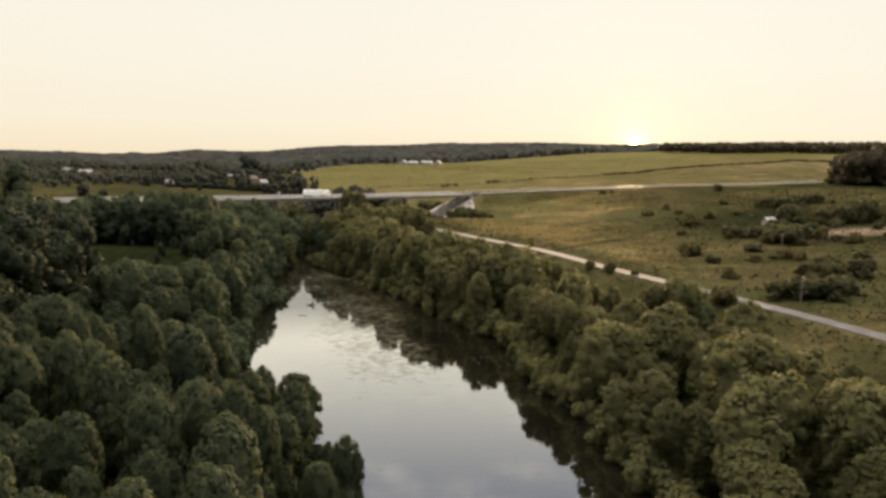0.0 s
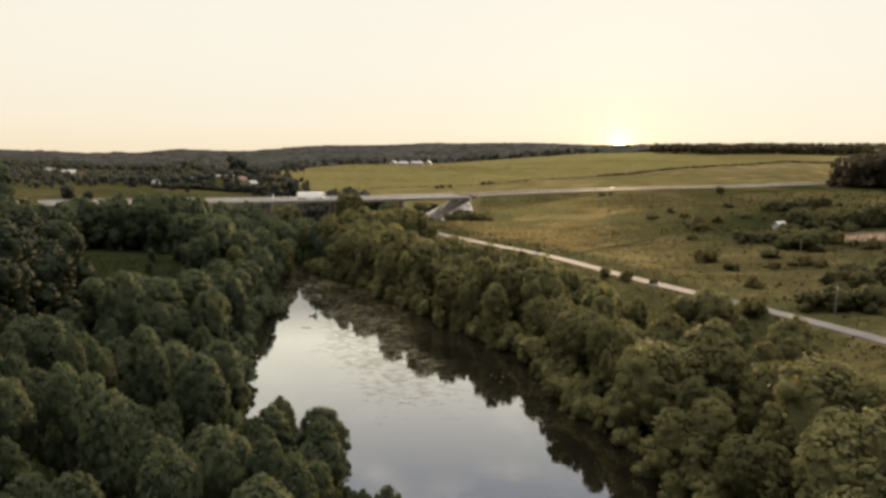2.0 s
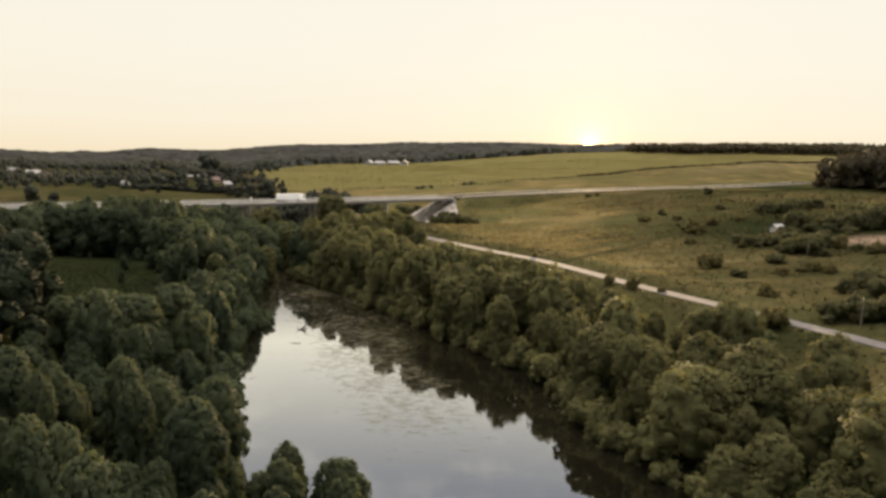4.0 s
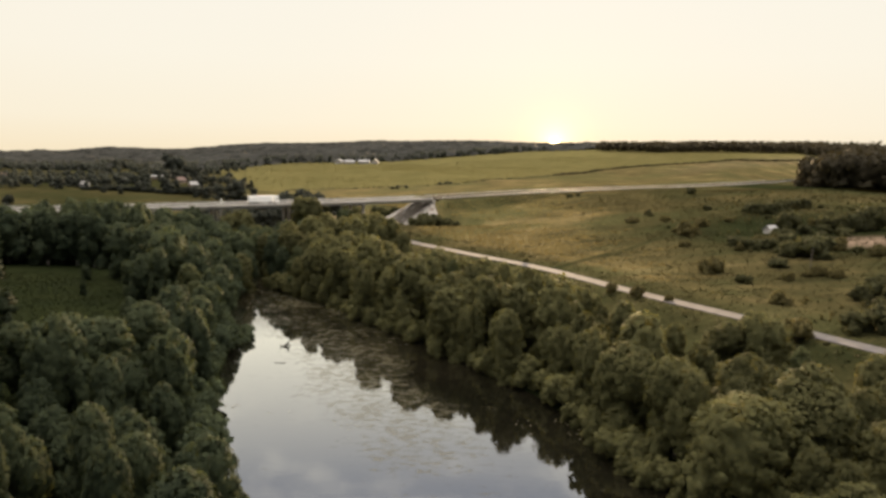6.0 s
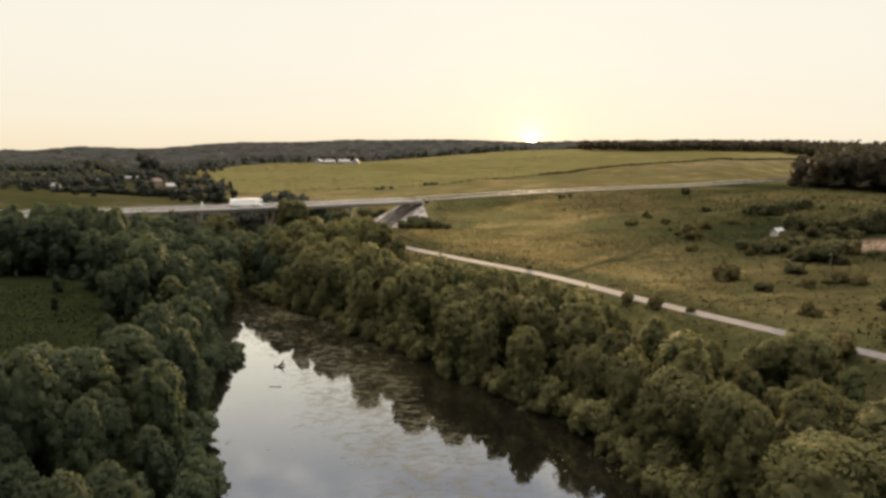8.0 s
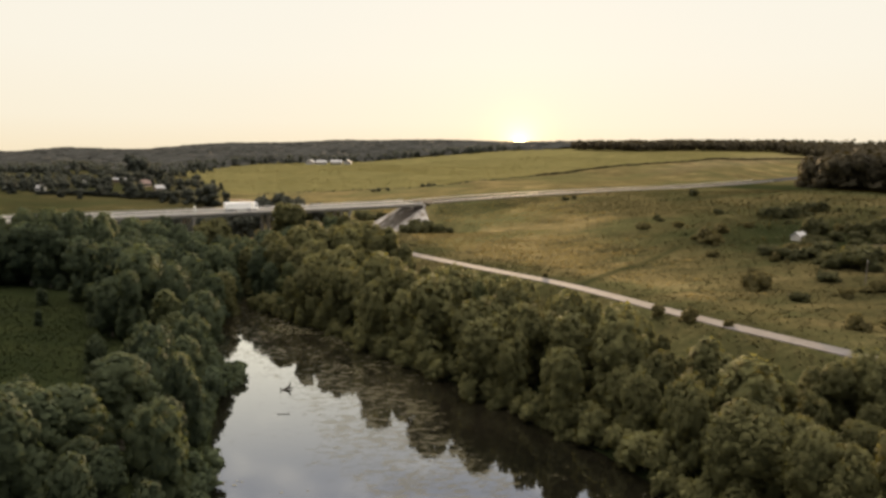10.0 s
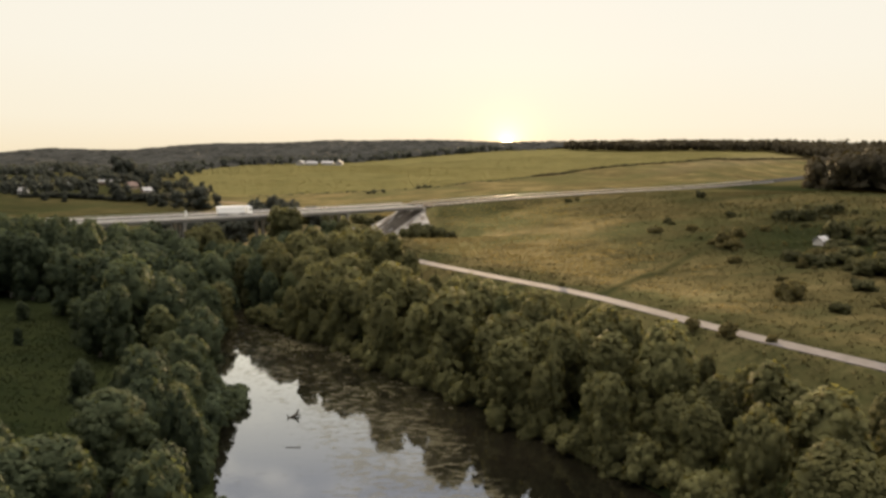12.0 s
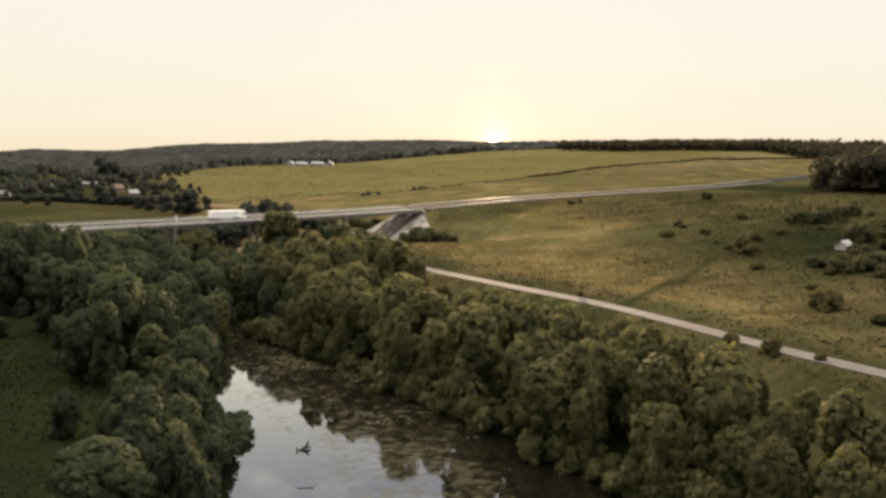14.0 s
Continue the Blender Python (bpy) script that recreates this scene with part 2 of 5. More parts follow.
def ground_material():
    """Dry meadow with greener and barer patches; the land use is held in the sheet's own attribute."""
    m, nt, p, _ = material("meadow_ground")
    at = nt.nodes.new("ShaderNodeAttribute")
    at.attribute_name = "cover"
    sep = nt.nodes.new("ShaderNodeSeparateColor")
    link(nt, at.outputs["Color"], sep.inputs[0])
    fine, mid = noise_tex(nt, 0.9, 6, 0.7), noise_tex(nt, 0.055, 5, 0.62)
    streak = noise_tex(nt, 0.10, 5, 0.65, stretch=(0.35, 1.6, 1))
    v = math_node(nt, "ADD", math_node(nt, "MULTIPLY", mid, 0.5), math_node(nt, "MULTIPLY", streak, 0.5))
    v = math_node(nt, "ADD", math_node(nt, "MULTIPLY", v, 0.72), math_node(nt, "MULTIPLY", fine, 0.28))
    meadow = ramp(nt, v, [(0.36, (0.030, 0.028, 0.013)), (0.45, (0.066, 0.054, 0.024)), (0.55, (0.122, 0.094, 0.042)), (0.66, (0.220, 0.170, 0.085))])
    green = ramp(nt, noise_tex(nt, 0.028, 5, 0.6, stretch=(0.7, 1.3, 1)), [(0.46, (0, 0, 0)), (0.60, (0.75, 0.75, 0.75))])
    olive = ramp(nt, fine, [(0.35, (0.030, 0.034, 0.014)), (0.68, (0.088, 0.086, 0.036))])
    meadow = mix_rgb(nt, "MIX", green, meadow, olive)
    crop = ramp(nt, v, [(0.36, (0.058, 0.054, 0.021)), (0.50, (0.086, 0.077, 0.031)), (0.64, (0.128, 0.108, 0.045))])
    # growth tone near black: the clearing's shade is put into the colour
    lush_shade = ramp(nt, v, [(0.34, (0.006, 0.009, 0.004)), (0.66, (0.017, 0.020, 0.008))])
    soil = ramp(nt, v, [(0.32, (0.105, 0.074, 0.052)), (0.68, (0.210, 0.157, 0.115))])
    c = mix_rgb(nt, "MIX", sep.outputs[0], meadow, crop)
    c = mix_rgb(nt, "MIX", sep.outputs[1], c, lush_shade)
    c = mix_rgb(nt, "MIX", sep.outputs[2], c, soil)
    link(nt, c, p.inputs["Base Color"])
    p.inputs["Roughness"].default_value = 1.0
    p.inputs["Specular IOR Level"].default_value = 0.0
    bump(nt, p, fine, 0.7, 0.35)
    return m


GROUND = ground_material()


# ---- lie of the land ----
def line(points, step=2.0):
    """A smooth line through points, sampled evenly: rows of the points' own columns."""
    p = np.array(points, float)
    q = np.vstack([2 * p[0] - p[1], p, 2 * p[-1] - p[-2]])
    out = []
    for i in range(1, len(q) - 2):
        n = max(2, int(np.linalg.norm(q[i + 1, :2] - q[i, :2]) / step))
        t = np.linspace(0, 1, n, endpoint=False)[:, None]
        out.append(0.5 * (2 * q[i] + (q[i + 1] - q[i - 1]) * t + (2 * q[i - 1] - 5 * q[i] + 4 * q[i + 1] - q[i + 2]) * t ** 2
                          + (3 * q[i] - q[i - 1] - 3 * q[i + 1] + q[i + 2]) * t ** 3))
    return np.vstack(out + [p[-1:]])


# river: middle line and half width
RIVER = line([(12, -300, 22), (10, -60, 22), (13, 20, 19), (13, 60, 18), (6, 100, 22), (-6, 123, 27.5), (-13.5, 150, 29), (-21, 175, 26.2), (-28.5, 200, 21.5), (-34.5, 216, 18),
              (-42, 237, 14.5), (-49, 255, 10), (-56, 275, 4), (-60, 300, 3), (-75, 340, 3), (-98, 385, 3), (-150, 450, 3), (-300, 520, 3)])
# gravel road by the river: x, y, z
SIDE_ROAD = line([(150, -40, 6.5), (115, 60, 7.5), (86, 137, 9.0), (70, 172, 9.6), (52, 207, 10.0), (35, 248, 10.2), (17, 277, 10.4), (-2, 310, 10.5), (-13, 345, 9.8),
                  (-17, 385, 9.2), (-19, 425, 9.4), (-60, 480, 11.5)])
# the highway: x, y, z of its middle line
HIGHWAY = line([(-420, 120, 21), (-260, 255, 20), (-178, 318, 19.5), (-116, 353, 19.6), (-50, 388, 20.0), (10, 422, 20.7), (34, 436, 21.5), (68, 458, 22.4),
                (105, 478, 23.2), (150, 502, 24.0), (204, 532, 24.7), (280, 590, 25.6), (400, 690, 27.5), (620, 860, 35)])
ROAD_HALF = 8.8
BRIDGE_FROM, BRIDGE_TO = -186.0, 10.0
END = HIGHWAY[int(np.argmin(np.abs(HIGHWAY[:, 0] - BRIDGE_TO)))]
END_WAY = (0.870, 0.493)
CONE_RUN, CONE_LOW = 20.0, 8.0


def across(x, y):
    """Metres from the side road up the slope towards the fields (negative: towards the river)."""
    return (np.asarray(x) - 60) * 0.89 + (np.asarray(y) - 193) * 0.46


def nearest(x, y, path):
    """Distance to a line, and the index of its nearest sample."""
    x, y = np.asarray(x, float), np.asarray(y, float)
    if x.size * len(path) < 4e6:
        d = (x[..., None] - path[:, 0]) ** 2 + (y[..., None] - path[:, 1]) ** 2
        idx = d.argmin(-1)
        return np.sqrt(d.min(-1)), idx
    best, idx = np.full(x.shape, 1e9), np.zeros(x.shape, int)
    for i, p in enumerate(path):
        d = (x - p[0]) ** 2 + (y - p[1]) ** 2
        m = d < best
        best, idx = np.where(m, d, best), np.where(m, i, idx)
    return np.sqrt(best), idx


def smooth(a, b, v):
    t = np.clip((v - a) / (b - a), 0, 1)
    return t * t * (3 - 2 * t)


def wave(x, y, k, seed):
    r = np.random.RandomState(seed)
    out = 0
    for i in range(5):
        a, ph = r.uniform(0, 6.28), r.uniform(0, 6.28)
        out = out + np.sin((np.cos(a) * x + np.sin(a) * y) * k * (0.6 + 0.45 * i) + ph) / (1 + 0.6 * i)
    return out / 2.4


SLOPE_S = (-900, -400, -140, -75, -26, -14, -3, 3, 38, 80, 110, 200, 370, 600, 900, 1300, 5000)
SLOPE_Z = (16, 6, 4, 2.6, 2.6, 4.2, 9.4, 9.9, 11, 14.5, 17.5, 25, 26.5, 43, 53, 55, 60)


def river_gap(x, y):
    """Metres from the water's edge; negative in the river."""
    d, i = nearest(x, y, RIVER)
    return d - RIVER[i, 2]


def land(x, y):
    x, y = np.asarray(x, float), np.asarray(y, float)
    s = across(x, y)
    z = sum(np.interp(s + o, SLOPE_S, SLOPE_Z) for o in (-4, -2, 0, 2, 4)) / 5
    w = 1 - smooth(-40, 70, s)
    z = z + 0.05 * np.clip(y - 420, 0, 200) * w + 0.012 * np.clip(y - 620, 0, 2600)
    z = z - smooth(1100, 1900, np.hypot(x, y)) * (3 * smooth(200, -250, x) + 4 * smooth(-400, -540, x) - 4 * smooth(-640, -760, x)) + 2.5 * smooth(1300, 1900, y) * wave(x, y, 0.006, 3) - 0.05 * np.clip(np.hypot(x, y) - 2300, 0, 1500) * smooth(500, 0, x)
    z = z + 4.5 * np.exp(-(((x - 215) / 55) ** 2 + ((y - 385) / 48) ** 2))
    # wooded spur on the near left
    z = z + 18 * np.exp(-(((x + 118) / 42) ** 2 + ((y - 118) / 62) ** 2))
    z = z + 0.35 * wave(x, y, 0.05, 1) + 1.2 * wave(x, y, 0.011, 2)
    # side road bed
    d, i = nearest(x, y, SIDE_ROAD)
    z = z + (SIDE_ROAD[i, 2] - 0.06 - z) * (1 - smooth(3.6, 11, d))
    # highway bank, and the cone at the bridge's end
    d, i = nearest(x, y, HIGHWAY)
    h = HIGHWAY[i, 2] - 0.5
    on = (HIGHWAY[i, 0] > BRIDGE_TO) | (HIGHWAY[i, 0] < BRIDGE_FROM)
    bank = np.where(on, h - np.maximum(0, d - ROAD_HALF - 2.5) / 1.8, -99)
    z = np.maximum(z, bank)
    cut = np.where(on, h + np.maximum(0, d - ROAD_HALF - 2.5) / 6.0, 999)
    z = np.minimum(z, cut)
    z = np.where((~on) & (d < ROAD_HALF + 8), np.minimum(z, h - 4.5), z)
    # the cone of earth under the bridge's end
    lx, ly = (x - END[0]) * END_WAY[0] + (y - END[1]) * END_WAY[1], (y - END[1]) * END_WAY[0] - (x - END[0]) * END_WAY[1]
    r = np.hypot(np.minimum(lx - 1.2, 0), np.maximum(np.abs(ly) - ROAD_HALF + 1, 0))
    z = np.where(lx < 1.2, np.minimum(z, CONE_LOW + 0.1 + 0.12 * np.maximum(0, r - CONE_RUN - 4)), z)
    z = np.where((lx < 1.2) & (r < CONE_RUN), np.maximum(z, END[2] - 2.3 - r * (END[2] - 1.6 - CONE_LOW) / CONE_RUN), z)
    # river bed and banks
    g = river_gap(x, y)
    z = np.where(g < 14, -1.6 + (z + 1.6) * smooth(-5, 14, g) + 0.9 * smooth(-4, 1, g) * (1 - smooth(1, 14, g)), z)
    return z


def land_at(x, y):
    return float(land(np.array([x]), np.array([y]))[0])


def mesh_of(name, verts, faces, mat, smooth_shade=False):
    me = bpy.data.meshes.new(name)
    me.from_pydata([tuple(v) for v in verts], [], [tuple(f) for f in faces])
    me.materials.append(mat)
    if smooth_shade:
        me.polygons.foreach_set("use_smooth", [True] * len(me.polygons))
    me.update()
    return me


def stretched(lo, hi, mid_lo, mid_hi, fine, grow):
    """Even steps between mid_lo and mid_hi, growing ones out to lo and hi."""
    a = list(np.arange(mid_lo, mid_hi + fine, fine))
    s = fine
    while a[-1] < hi:
        s *= grow
        a.append(min(hi, a[-1] + s))
    s, b = fine, [a[0]]
    while b[-1] > lo:
        s *= grow
        b.append(max(lo, b[-1] - s))
    return np.array(b[:0:-1] + a)


FIELD_X, FIELD_Y = (-83, -55, -32, -2, 29, 57, 96, 152, 215, 275, 350, 420, 500, 610), (608, 598, 585, 577, 579, 585, 626, 700, 764, 792, 800, 826, 878, 942)


def greener(x, y):
    """From 0 in the dry meadow to 1 in the rough green ground above it and along the road."""
    road = 1 - smooth(8, 26, nearest(x, y, SIDE_ROAD)[0] + 5 * wave(x, y, 0.07, 14))
    return np.maximum(smooth(12, 92, x - 0.25 * (y - 230) + 22 * wave(x, y, 0.035, 68)), np.maximum(road, across(x, y) < -2))


def make_ground():
    gx = stretched(-3300, 3400, -190, 420, 3.8, 1.06)
    gy = stretched(-1200, 3500, 20, 720, 3.8, 1.06)
    X, Y = np.meshgrid(gx, gy)
    Z = land(X, Y)
    n, m = X.shape
    idx = np.arange(n * m).reshape(n, m)
    faces = np.stack([idx[:-1, :-1], idx[:-1, 1:], idx[1:, 1:], idx[1:, :-1]], -1).reshape(-1, 4)
    me = bpy.data.meshes.new("ground")
    me.vertices.add(n * m)
    me.vertices.foreach_set("co", np.stack([X, Y, Z], -1).ravel())
    me.loops.add(len(faces) * 4)
    me.loops.foreach_set("vertex_index", faces.ravel())
    me.polygons.add(len(faces))
    me.polygons.foreach_set("loop_start", np.arange(len(faces)) * 4)
    me.update(calc_edges=True)
    me.polygons.foreach_set("use_smooth", np.ones(len(faces), bool))
    me.materials.append(GROUND)
    # land use: red crop, green growth in its darkened shade tone, blue bare soil
    s = across(X, Y)
    d, i = nearest(X, Y, HIGHWAY)
    nx = np.gradient(HIGHWAY[:, 0])[i]
    ny = np.gradient(HIGHWAY[:, 1])[i]
    side = nx * (Y - HIGHWAY[i, 1]) - ny * (X - HIGHWAY[i, 0])
    beyond = side > 0
    # the crop's lower edge; rough ground lies between it and the highway
    crop = np.where(beyond & (s > 20), smooth(-6, 4, Y - np.interp(X, FIELD_X, FIELD_Y)) * smooth(-4, 3, X - np.interp(Y, (574, 676, 806, 923), (-101, -129, -168, -206))), 0)
    lush_shade = np.maximum(1 - smooth(14, 30, river_gap(X, Y)), (1 - smooth(-45, -15, s))) * np.where(beyond, 0.62, 1)
    lush_shade = np.maximum(lush_shade, smooth(1200, 1700, np.hypot(X, Y)))
    dr, _ = nearest(X, Y, SIDE_ROAD)
    lush_shade = np.maximum(lush_shade, 0.75 * (1 - smooth(5, 15, dr + 5 * wave(X, Y, 0.07, 14))) * (s > -1))
    lush_shade = np.maximum(lush_shade, (0.60 + 0.38 * smooth(-0.2, 0.6, wave(X, Y, 0.045, 5))) * (s > 5) * (~beyond) * smooth(20, 100, X - 0.25 * (Y - 230)))
    # truly greener ground, darkened as well for the shade it lies in
    lush_shade = np.maximum(lush_shade, 0.55 * greener(X, Y) * (s > -2) * ~beyond)
    soil = np.exp(-(((X - 150) / 16) ** 2 + ((Y - 262) / 9) ** 2) ** 2) * 0.9
    soil = np.maximum(soil, 0.35 * beyond * (1 - smooth(16, 26, d)) * (d > ROAD_HALF) * (1 - smooth(10, 40, X)))
    soil = np.maximum(soil, 0.12 * beyond * smooth(230, 330, X) * smooth(60, 75, d) * (1 - smooth(105, 118, d)))
    soil = np.maximum(soil, 0.9 * np.exp(-(((X + 88) / 10) ** 2 + ((Y - 540) / 9) ** 2) ** 2))
    lush_shade = np.maximum(lush_shade, ((s < -3) & (s > -60) & ~beyond) * (0.58 + 0.25 * wave(X, Y, 0.1, 15)))
    lush_shade = np.maximum(lush_shade, 0.80 * beyond * smooth(-80, -115, X) * (0.9 + 0.2 * wave(X, Y, 0.03, 16)))
    lush_shade = np.maximum(lush_shade, beyond * (d < 300) * (1 - crop) * (0.18 + 0.2 * wave(X, Y, 0.02, 18)) * smooth(-5, 10, s))
    # the ditch across the meadow
    ex, ey = 98 - 31, 302 - 243
    t = np.clip(((X - 31) * ex + (Y - 243) * ey) / (ex * ex + ey * ey), 0, 1)
    ditch = np.hypot(X - 31 - t * ex, Y - 243 - t * ey)
    lush_shade = np.maximum(lush_shade, 0.9 * (1 - smooth(0.8, 3.0, ditch)))
    # rank growth on the highway bank, with the bank's shadow painted in
    lush_shade = np.maximum(lush_shade, (0.62 + 0.3 * wave(X, Y, 0.08, 70)) * (~beyond) * (X > 20) * (1 - smooth(16, 30, d)))
    lush_shade = lush_shade * (1 - crop)
    col = np.stack([crop, lush_shade, soil, np.ones_like(s)], -1).clip(0, 1)
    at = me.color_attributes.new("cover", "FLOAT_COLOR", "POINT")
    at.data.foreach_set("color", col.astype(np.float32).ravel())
    ob = new("ground", me)
    tagged(ob, "dry golden meadow and green crop fields rising to low hills", "ground", kind="structure")


make_ground()


def make_water():
    vs, fs, at = [], [], {}
    xs, ys = np.arange(-330, 60, 4.0), np.arange(-300, 540, 4.0)
    X, Y = np.meshgrid(xs, ys)
    near = river_gap(X, Y) < 7

    def v(i, j):
        if (i, j) not in at:
            at[i, j] = len(vs)
            vs.append((xs[j], ys[i], 0.0))
        return at[i, j]
    for i in range(len(ys) - 1):
        for j in range(len(xs) - 1):
            if near[i, j]:
                fs.append((v(i, j), v(i, j + 1), v(i + 1, j + 1), v(i + 1, j)))
    me = mesh_of("water", vs, fs, WATER, True)
    # weed grows in a swath right of the middle, thinning out downstream
    p = np.array(vs)
    _, i = nearest(p[:, 0], p[:, 1], RIVER)
    off = p[:, 0] - RIVER[i, 0] + 3.0 * wave(p[:, 0], p[:, 1], 0.08, 19)
    weed = smooth(-13, -2, off) * (1 - smooth(9, 16, off)) * smooth(116, 146, p[:, 1]) * (1 - 0.25 * smooth(200, 225, p[:, 1]))
    weed = np.maximum(weed, 0.6 * smooth(192, 208, p[:, 1]) * smooth(-15, -9, off))
    at_weed = me.attributes.new("weed", "FLOAT", "POINT")
    at_weed.data.foreach_set("value", weed.astype(np.float32))
    tagged(new("water", me), "calm grey river water mirroring the evening sky", "river", kind="structure")


make_water()


def ribbon(name, path, offs, mat, lift=0.0, thick=0.0):
    """A strip along a path, from offset to offset across it; thick gives it edges that go down."""
    d = np.gradient(path[:, :2], axis=0)
    d /= np.linalg.norm(d, axis=1)[:, None]
    nrm = np.stack([-d[:, 1], d[:, 0]], -1)
    vs, fs = [], []
    prof = [(o, lift) for o in offs]
    if thick:
        prof = [(offs[0], lift - thick)] + prof + [(offs[-1], lift - thick)]
    k = len(prof)
    for p, nn in zip(path, nrm):
        vs += [(p[0] + nn[0] * o, p[1] + nn[1] * o, p[2] + h) for o, h in prof]
    for i in range(len(path) - 1):
        for j in range(k - 1):
            a = i * k + j
            fs.append((a, a + k, a + k + 1, a + 1))
    if thick:
        for i in range(len(path) - 1):
            a = i * k
            fs.append((a, a + k - 1, a + 2 * k - 1, a + k))
        fs.append(tuple(range(k)))
        fs.append(tuple(range(len(vs) - 1, len(vs) - 1 - k, -1)))
    return mesh_of(name, vs, fs, mat)


def make_roads():
    tagged(new("road", ribbon("road", SIDE_ROAD, [-2.4, -1.2, 0, 1.2, 2.4], GRAVEL, 0.10, 0.4)), "pale worn gravel road between meadow and river trees", "road", kind="structure")
    right = HIGHWAY[HIGHWAY[:, 0] > BRIDGE_TO]
    left = HIGHWAY[HIGHWAY[:, 0] < BRIDGE_FROM]
    for seg in (right, left):
        for a, b in ((-ROAD_HALF + 0.3, -1.6), (1.6, ROAD_HALF - 0.3)):
            tagged(new("road", ribbon("road", seg, [a, (a + b) / 2, b], ASPHALT, 0.0, 0.6)), "grey asphalt highway carriageway on a low bank", "road", kind="structure")


make_roads()


# ---- small helpers for things ----
def thing(name, label, category, group="", kind="", at=None):
    ob = new(name)
    ob.empty_display_size = 0.3
    if at is not None:
        ob.matrix_basis = at
    return tagged(ob, label, category, group, kind)


def part(name, bm, mat, parent, label=""):
    me = bpy.data.meshes.new(name)
    bm.to_mesh(me)
    bm.free()
    me.materials.append(mat)
    ob = new(name, me)
    ob.parent = parent
    return tagged(ob, label) if label else ob


def part_mesh(name, me, parent, label=""):
    ob = new(name, me)
    ob.parent = parent
    return tagged(ob, label) if label else ob


def box(bm, x0, x1, y0, y1, z0, z1, bevel=0.0):
    made = bmesh.ops.create_cube(bm, size=1.0, matrix=Matrix.LocRotScale(((x0 + x1) / 2, (y0 + y1) / 2, (z0 + z1) / 2), None, (x1 - x0, y1 - y0, z1 - z0)))
    if bevel:
        edges = list({e for v in made["verts"] for e in v.link_edges})
        bmesh.ops.bevel(bm, geom=edges, offset=bevel, segments=2, affect="EDGES", profile=0.5)
    return bm


def tube(bm, a, b, r0, r1, n=8):
    a, b = Vector(a), Vector(b)
    q = (b - a).to_track_quat("Z", "Y")
    lo = [bm.verts.new(a + q @ Vector((math.cos(6.2832 * i / n) * r0, math.sin(6.2832 * i / n) * r0, 0))) for i in range(n)]
    hi = [bm.verts.new(b + q @ Vector((math.cos(6.2832 * i / n) * r1, math.sin(6.2832 * i / n) * r1, 0))) for i in range(n)]
    for i in range(n):
        bm.faces.new((lo[i], lo[(i + 1) % n], hi[(i + 1) % n], hi[i]))
    bm.faces.new(lo[::-1])
    bm.faces.new(hi)


# ---- trees ----
def ico():
    bm = bmesh.new()
    bmesh.ops.create_icosphere(bm, subdivisions=1, radius=1.0)
    v = np.array([p.co[:] for p in bm.verts])
    f = np.array([[p.index for p in q.verts] for q in bm.faces])
    bm.free()
    return v, f


BALL = ico()


def unit(v):
    return v / np.linalg.norm(v, axis=-1, keepdims=True)


def heads_of(rng, height, radius, tops, sides, low, pointed, slim):
    """Middles and sizes of the rounded heads of a crown: one or more domes on top, smaller ones down its sides."""
    out = []
    lead = rng.uniform(0, 6.28)
    for k in range(tops):
        size = radius * ((0.74 if tops == 1 else 0.56) + rng.uniform(-0.06, 0.06)) * (0.62 if pointed else 1)
        rr = 0 if tops == 1 else radius * rng.uniform(0.36, 0.52)
        tall = size * rng.uniform(1.05, 1.3) * (1.7 if pointed else slim)
        a = lead + k * 6.2832 / tops + rng.uniform(-0.4, 0.4)
        out.append((math.cos(a) * rr, math.sin(a) * rr, height * (1.0 if k == 0 else rng.uniform(0.84, 0.97)) - tall, size, tall))
    for k in range(sides):
        rel = 0.78 * (1 - ((k + 0.5) / sides) ** 0.9)
        a = lead + 0.7 + k * 2.39996 + rng.uniform(-0.3, 0.3)
        size = radius * rng.uniform(0.34, 0.48)
        rr = (radius - size * 0.75) * rng.uniform(0.8, 1.08) * (1 - 0.35 * rel if not pointed else 1 - 0.75 * rel)
        out.append((math.cos(a) * rr, math.sin(a) * rr, max(size * 0.6, height * (low + (1 - low) * rel) - size * 0.4), size, size * rng.uniform(1.05, 1.5) * slim))
    return np.array(out)


